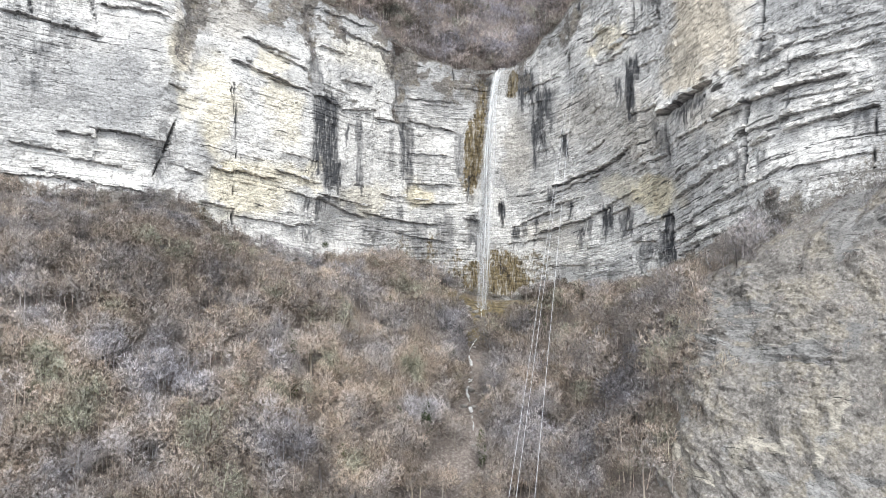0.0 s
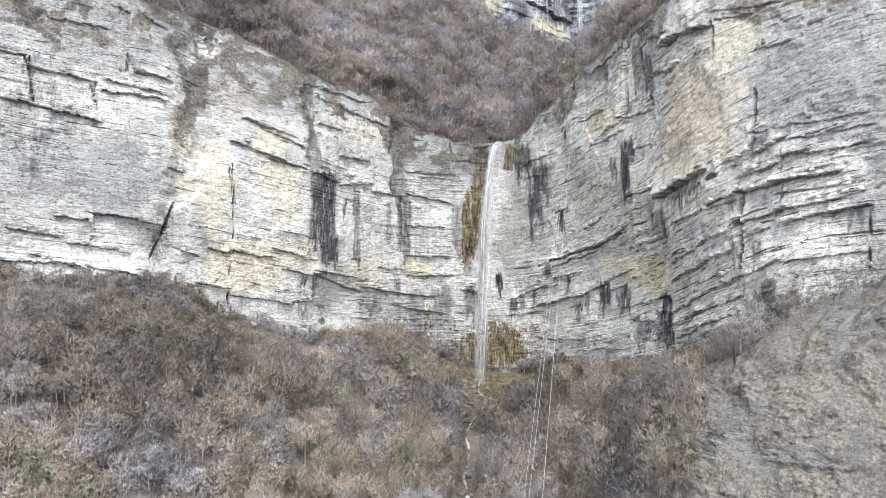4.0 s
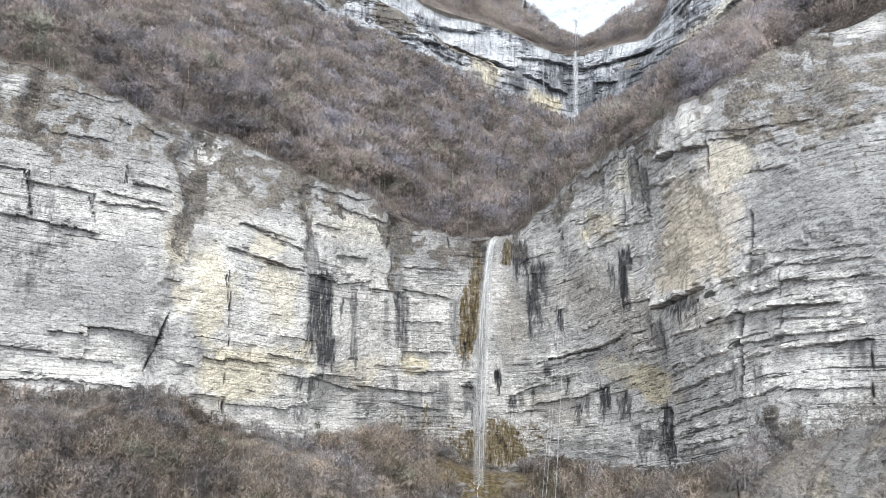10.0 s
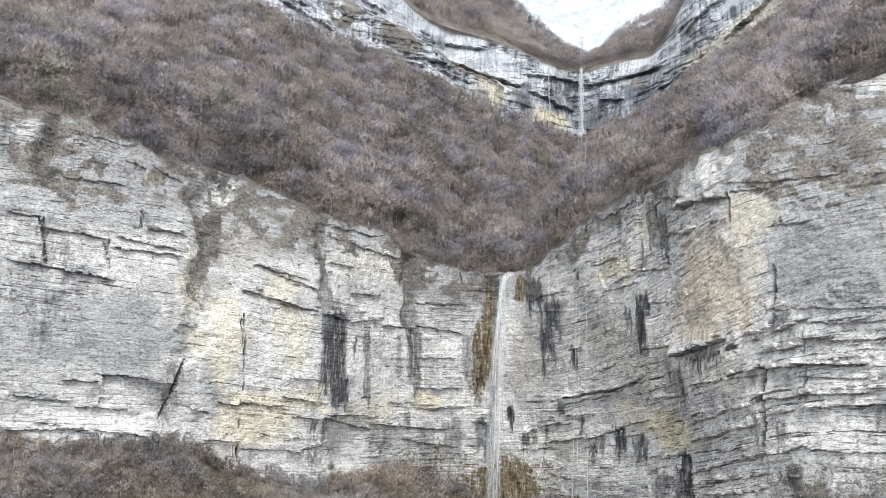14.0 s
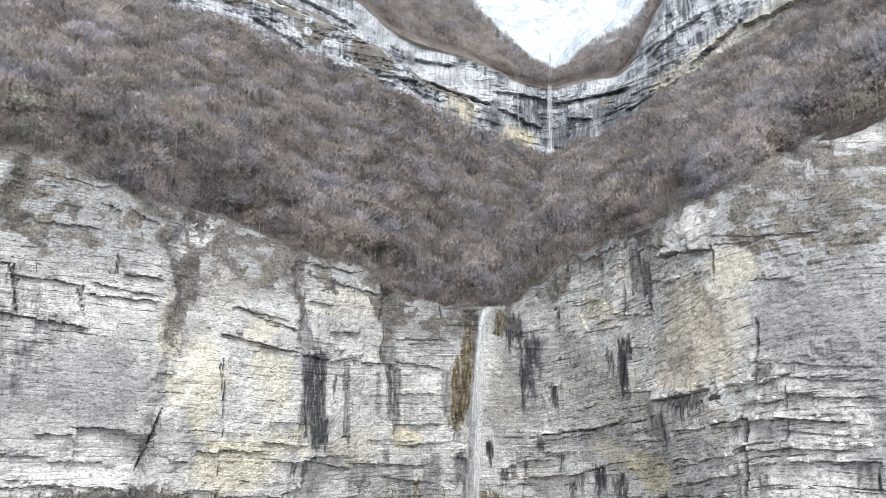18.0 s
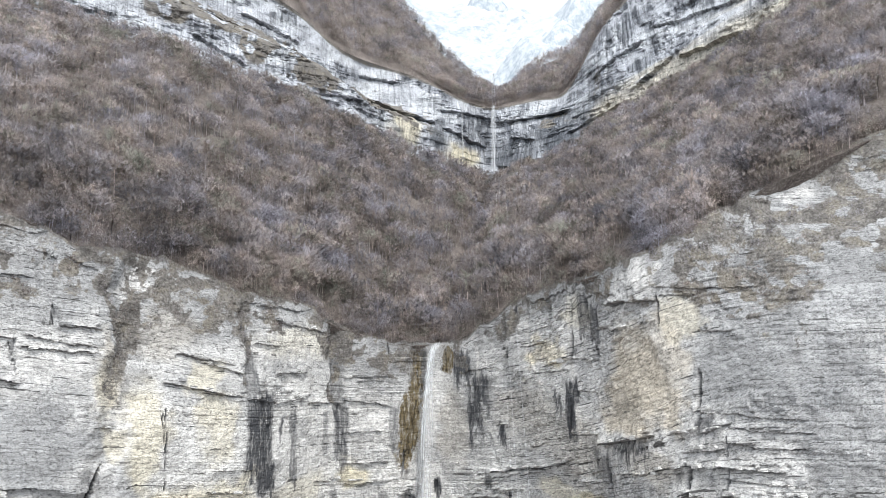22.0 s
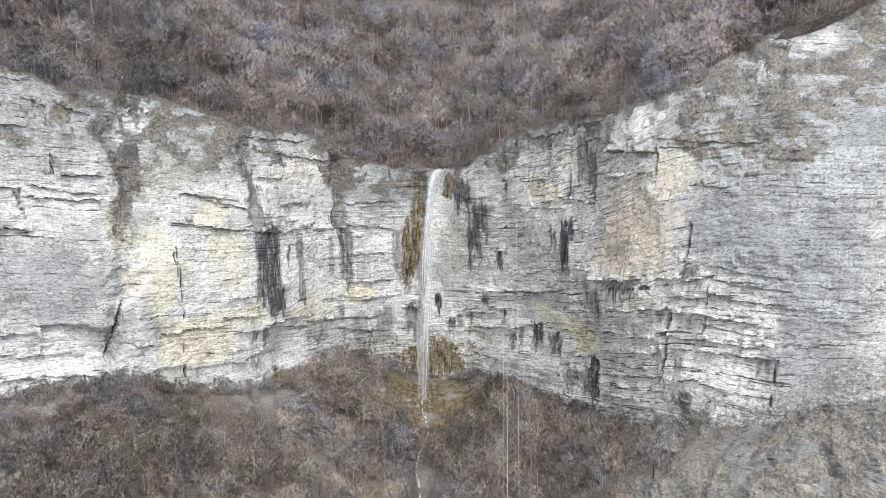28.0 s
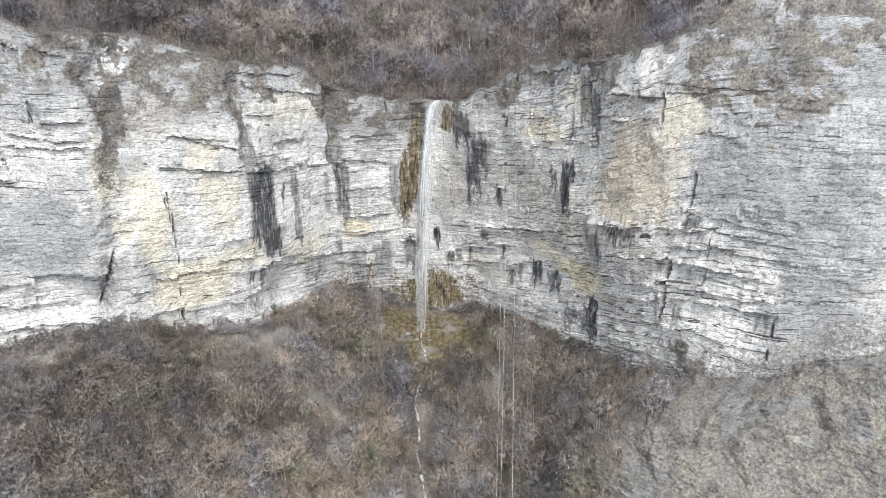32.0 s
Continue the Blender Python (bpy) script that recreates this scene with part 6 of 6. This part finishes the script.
def fir(x, y, z, high):
    r = np.random.RandomState(int(x * 3 + y))
    root = tagged(new("fir_tree"), "small dark fir on the snowy crest", "tree", "firs of the crest")
    root.location = (x, y, z)
    v, f = tube([(0, 0, -1), (0, 0, high)], (0.25, 0.03), 5)
    part("trunk", v, f, BARK_OWN, root)
    vs, fs = [], []
    for k in range(150):
        h = high * (0.1 + 0.88 * k / 150)
        a, reach = k * 2.4, (1 - k / 150) * high * 0.2 + 0.25
        tip = np.array([np.cos(a) * reach, np.sin(a) * reach, h - 0.3 * reach])
        sd = np.array([-np.sin(a), np.cos(a), 0]) * reach * 0.35
        vs += [np.array([0, 0, h]), tip - sd, tip + sd]
        fs.append((3 * k, 3 * k + 1, 3 * k + 2))
    part("crown", vs, fs, FIR, root)


for k in range(14):
    u = k / 13
    cx = glide(CREST, np.array([6.6 + 2.2 * u]))[0]
    fir(float(cx[0]), float(cx[1]), float(cx[2]) + 1.0, 9 + 7 * float(hashed(np.array([k]), np.array([3]))[0]))


def face_at(s0, z0):
    """The point of the lower cliff's face at a row number and a height, and the direction along the wall there."""
    n = len(CLIFF_S)
    k = int(np.argmin(np.abs(CLIFF_S - s0)))
    col = CLIFF_P[k::n][1:-2]
    p = col[int(np.argmin(np.abs(col[:, 2] - z0)))]
    o = outward(FOOT, np.array([CLIFF_S[k]]))[0]
    j = (int(np.argmin(np.abs(col[:, 2] - z0))) + 1) * n + k
    return p, o, float(CLIFF_M[j, [0, 2, 3]].max()), float(CLIFF_MORE[j, 0])


def rough_block(r, k, shade=0.0):
    """An uneven, squared block one metre each way, its top and faces a little out of true."""
    v = np.array([(x, y, z) for z in (-0.5, 0.0, 0.5) for x, y in ((-0.5, -0.5), (0.0, -0.56), (0.5, -0.5), (0.5, 0.5), (-0.5, 0.5))], float)
    v += r.randn(*v.shape) * (0.06, 0.09, 0.05)
    f = []
    for lay in (0, 5):
        for j in range(5):
            a, b = lay + j, lay + (j + 1) % 5
            f += [(a, b, b + 5), (a, b + 5, a + 5)]
    f += [(0, 2, 1), (0, 3, 2), (0, 4, 3), (10, 11, 12), (10, 12, 13), (10, 13, 14)]
    me = soup_mesh("block", v, np.array(f), ROCK)
    me.attributes.new("masks", "FLOAT_COLOR", "POINT").data.foreach_set("color", np.zeros(4 * len(v), np.float32))
    me.attributes.new("masks_more", "FLOAT_COLOR", "POINT").data.foreach_set("color", np.tile(np.array([shade, 0, 0, 1], np.float32), len(v)))
    bed = v * (4.0, 1.5, 1.5) + (37.0 * k, 11.0 * k, 0)
    me.attributes.new("bed", "FLOAT_VECTOR", "POINT").data.foreach_set("vector", np.ascontiguousarray(bed[:, [0, 2, 1]], np.float32).ravel())
    return me


def ledge_blocks():
    """Squared blocks that stand out of the cliff along its ledges and broken courses."""
    r = np.random.RandomState(61)
    kinds = [rough_block(r, k) for k in range(12)]
    weathered = [rough_block(r, k, 0.85) for k in range(8)]
    spots_ = []
    for s0, z0, s1, z1, k in LEDGES:
        for _ in range(3):
            u = r.rand()
            spots_.append((s0 + (s1 - s0) * u, z0 + (z1 - z0) * u + 0.3 + 2.0 * r.rand() ** 2, 0.75))
    for s0, z0, k in spots_:
        p, o, stain, old = face_at(s0, z0)
        if stain > 0.35:
            continue
        wide, high, deep = (1.6 + 4.5 * r.rand()) * k, (0.7 + 1.3 * r.rand()) * k, 1.6 + 1.6 * r.rand()
        pick = weathered if old > 0.4 else kinds
        ob = new("block", pick[r.randint(len(pick))])
        turn = math.atan2(o[1], o[0]) + math.pi / 2
        ob.parent = CLIFF
        at = np.interp(s0, CLIFF_ROWS, CLIFF_RUN)
        dip = math.atan(float(fold(at + 1) - fold(at - 1)) / 2)
        ob.matrix_basis = Matrix.LocRotScale(Vector(p - o * (deep * 0.26)), Euler((r.randn() * 0.02, -dip + r.randn() * 0.02, turn + r.randn() * 0.08)), Vector((wide, deep, high)))


ledge_blocks()


def boulder_mesh(r):
    bm = bmesh.new()
    bmesh.ops.create_icosphere(bm, subdivisions=2, radius=1.0)
    off = r.rand() * 90
    for v in bm.verts:
        q = np.array([[v.co.x, v.co.y, v.co.z]])
        v.co *= 0.65 + 0.7 * float(vnoise(q * 1.1 + off, 7)[0])
        v.co.z *= 0.7
    me = bpy.data.meshes.new("boulder")
    bm.to_mesh(me)
    bm.free()
    me.shade_flat()
    me.materials.append(STONE)
    return me


def stone_material():
    m, n, l, b, _ = nodes_of("loose_stone")
    info = n.new("ShaderNodeObjectInfo")
    col = mix(n, l, info.outputs["Random"], (0.17, 0.16, 0.15), (0.3, 0.288, 0.27))
    fine = ramp(n, l, tex(n, l, "noise", 1.6, (1, 1, 1), 7, 0.75), [(0.36, grey(0.45)), (0.5, grey(1.0))])
    l.new(mix(n, l, 0.8, col, fine, "MULTIPLY"), b.inputs["Base Color"])
    b.inputs["Roughness"].default_value = 0.92
    bump(n, l, b, tex(n, l, "noise", 3.0, (1, 1, 1), 6, 0.7), 0.8, 0.3)
    return m


STONE = stone_material()


def boulders():
    r = np.random.RandomState(71)
    kinds = [boulder_mesh(r) for _ in range(8)]
    spots_ = []
    for _ in range(46):   # round the pool and down the stream
        y = -2 - 92 * r.rand() ** 1.5
        spots_.append((-2 + r.randn() * 3.2, y, 0.5 + 0.9 * r.rand() ** 2))
    for _ in range(60):   # scree under the cliff
        spots_.append((-125 + 22 * r.randn(), -86 + 9 * r.randn(), 0.5 + 1.1 * r.rand() ** 2))
    for _ in range(40):   # a pale runnel of stones at the rock foot
        u = r.rand()
        spots_.append((26 + 22 * u + r.randn() * 3, -118 + 22 * u + r.randn() * 3, 0.5 + 0.9 * r.rand() ** 2))
    for x, y, w in spots_:
        ob = new("boulder", kinds[r.randint(8)])
        ob.matrix_basis = Matrix.LocRotScale(Vector((x, y, ground_z(x, y) + 0.15 * w)), Euler((0.2 * r.randn(), 0.2 * r.randn(), 6 * r.rand())), Vector((w * (0.8 + 0.6 * r.rand()), w, w)))
        tagged(ob, "pale angular limestone boulder lying on the slope", "boulder", "boulders on the slope")


boulders()
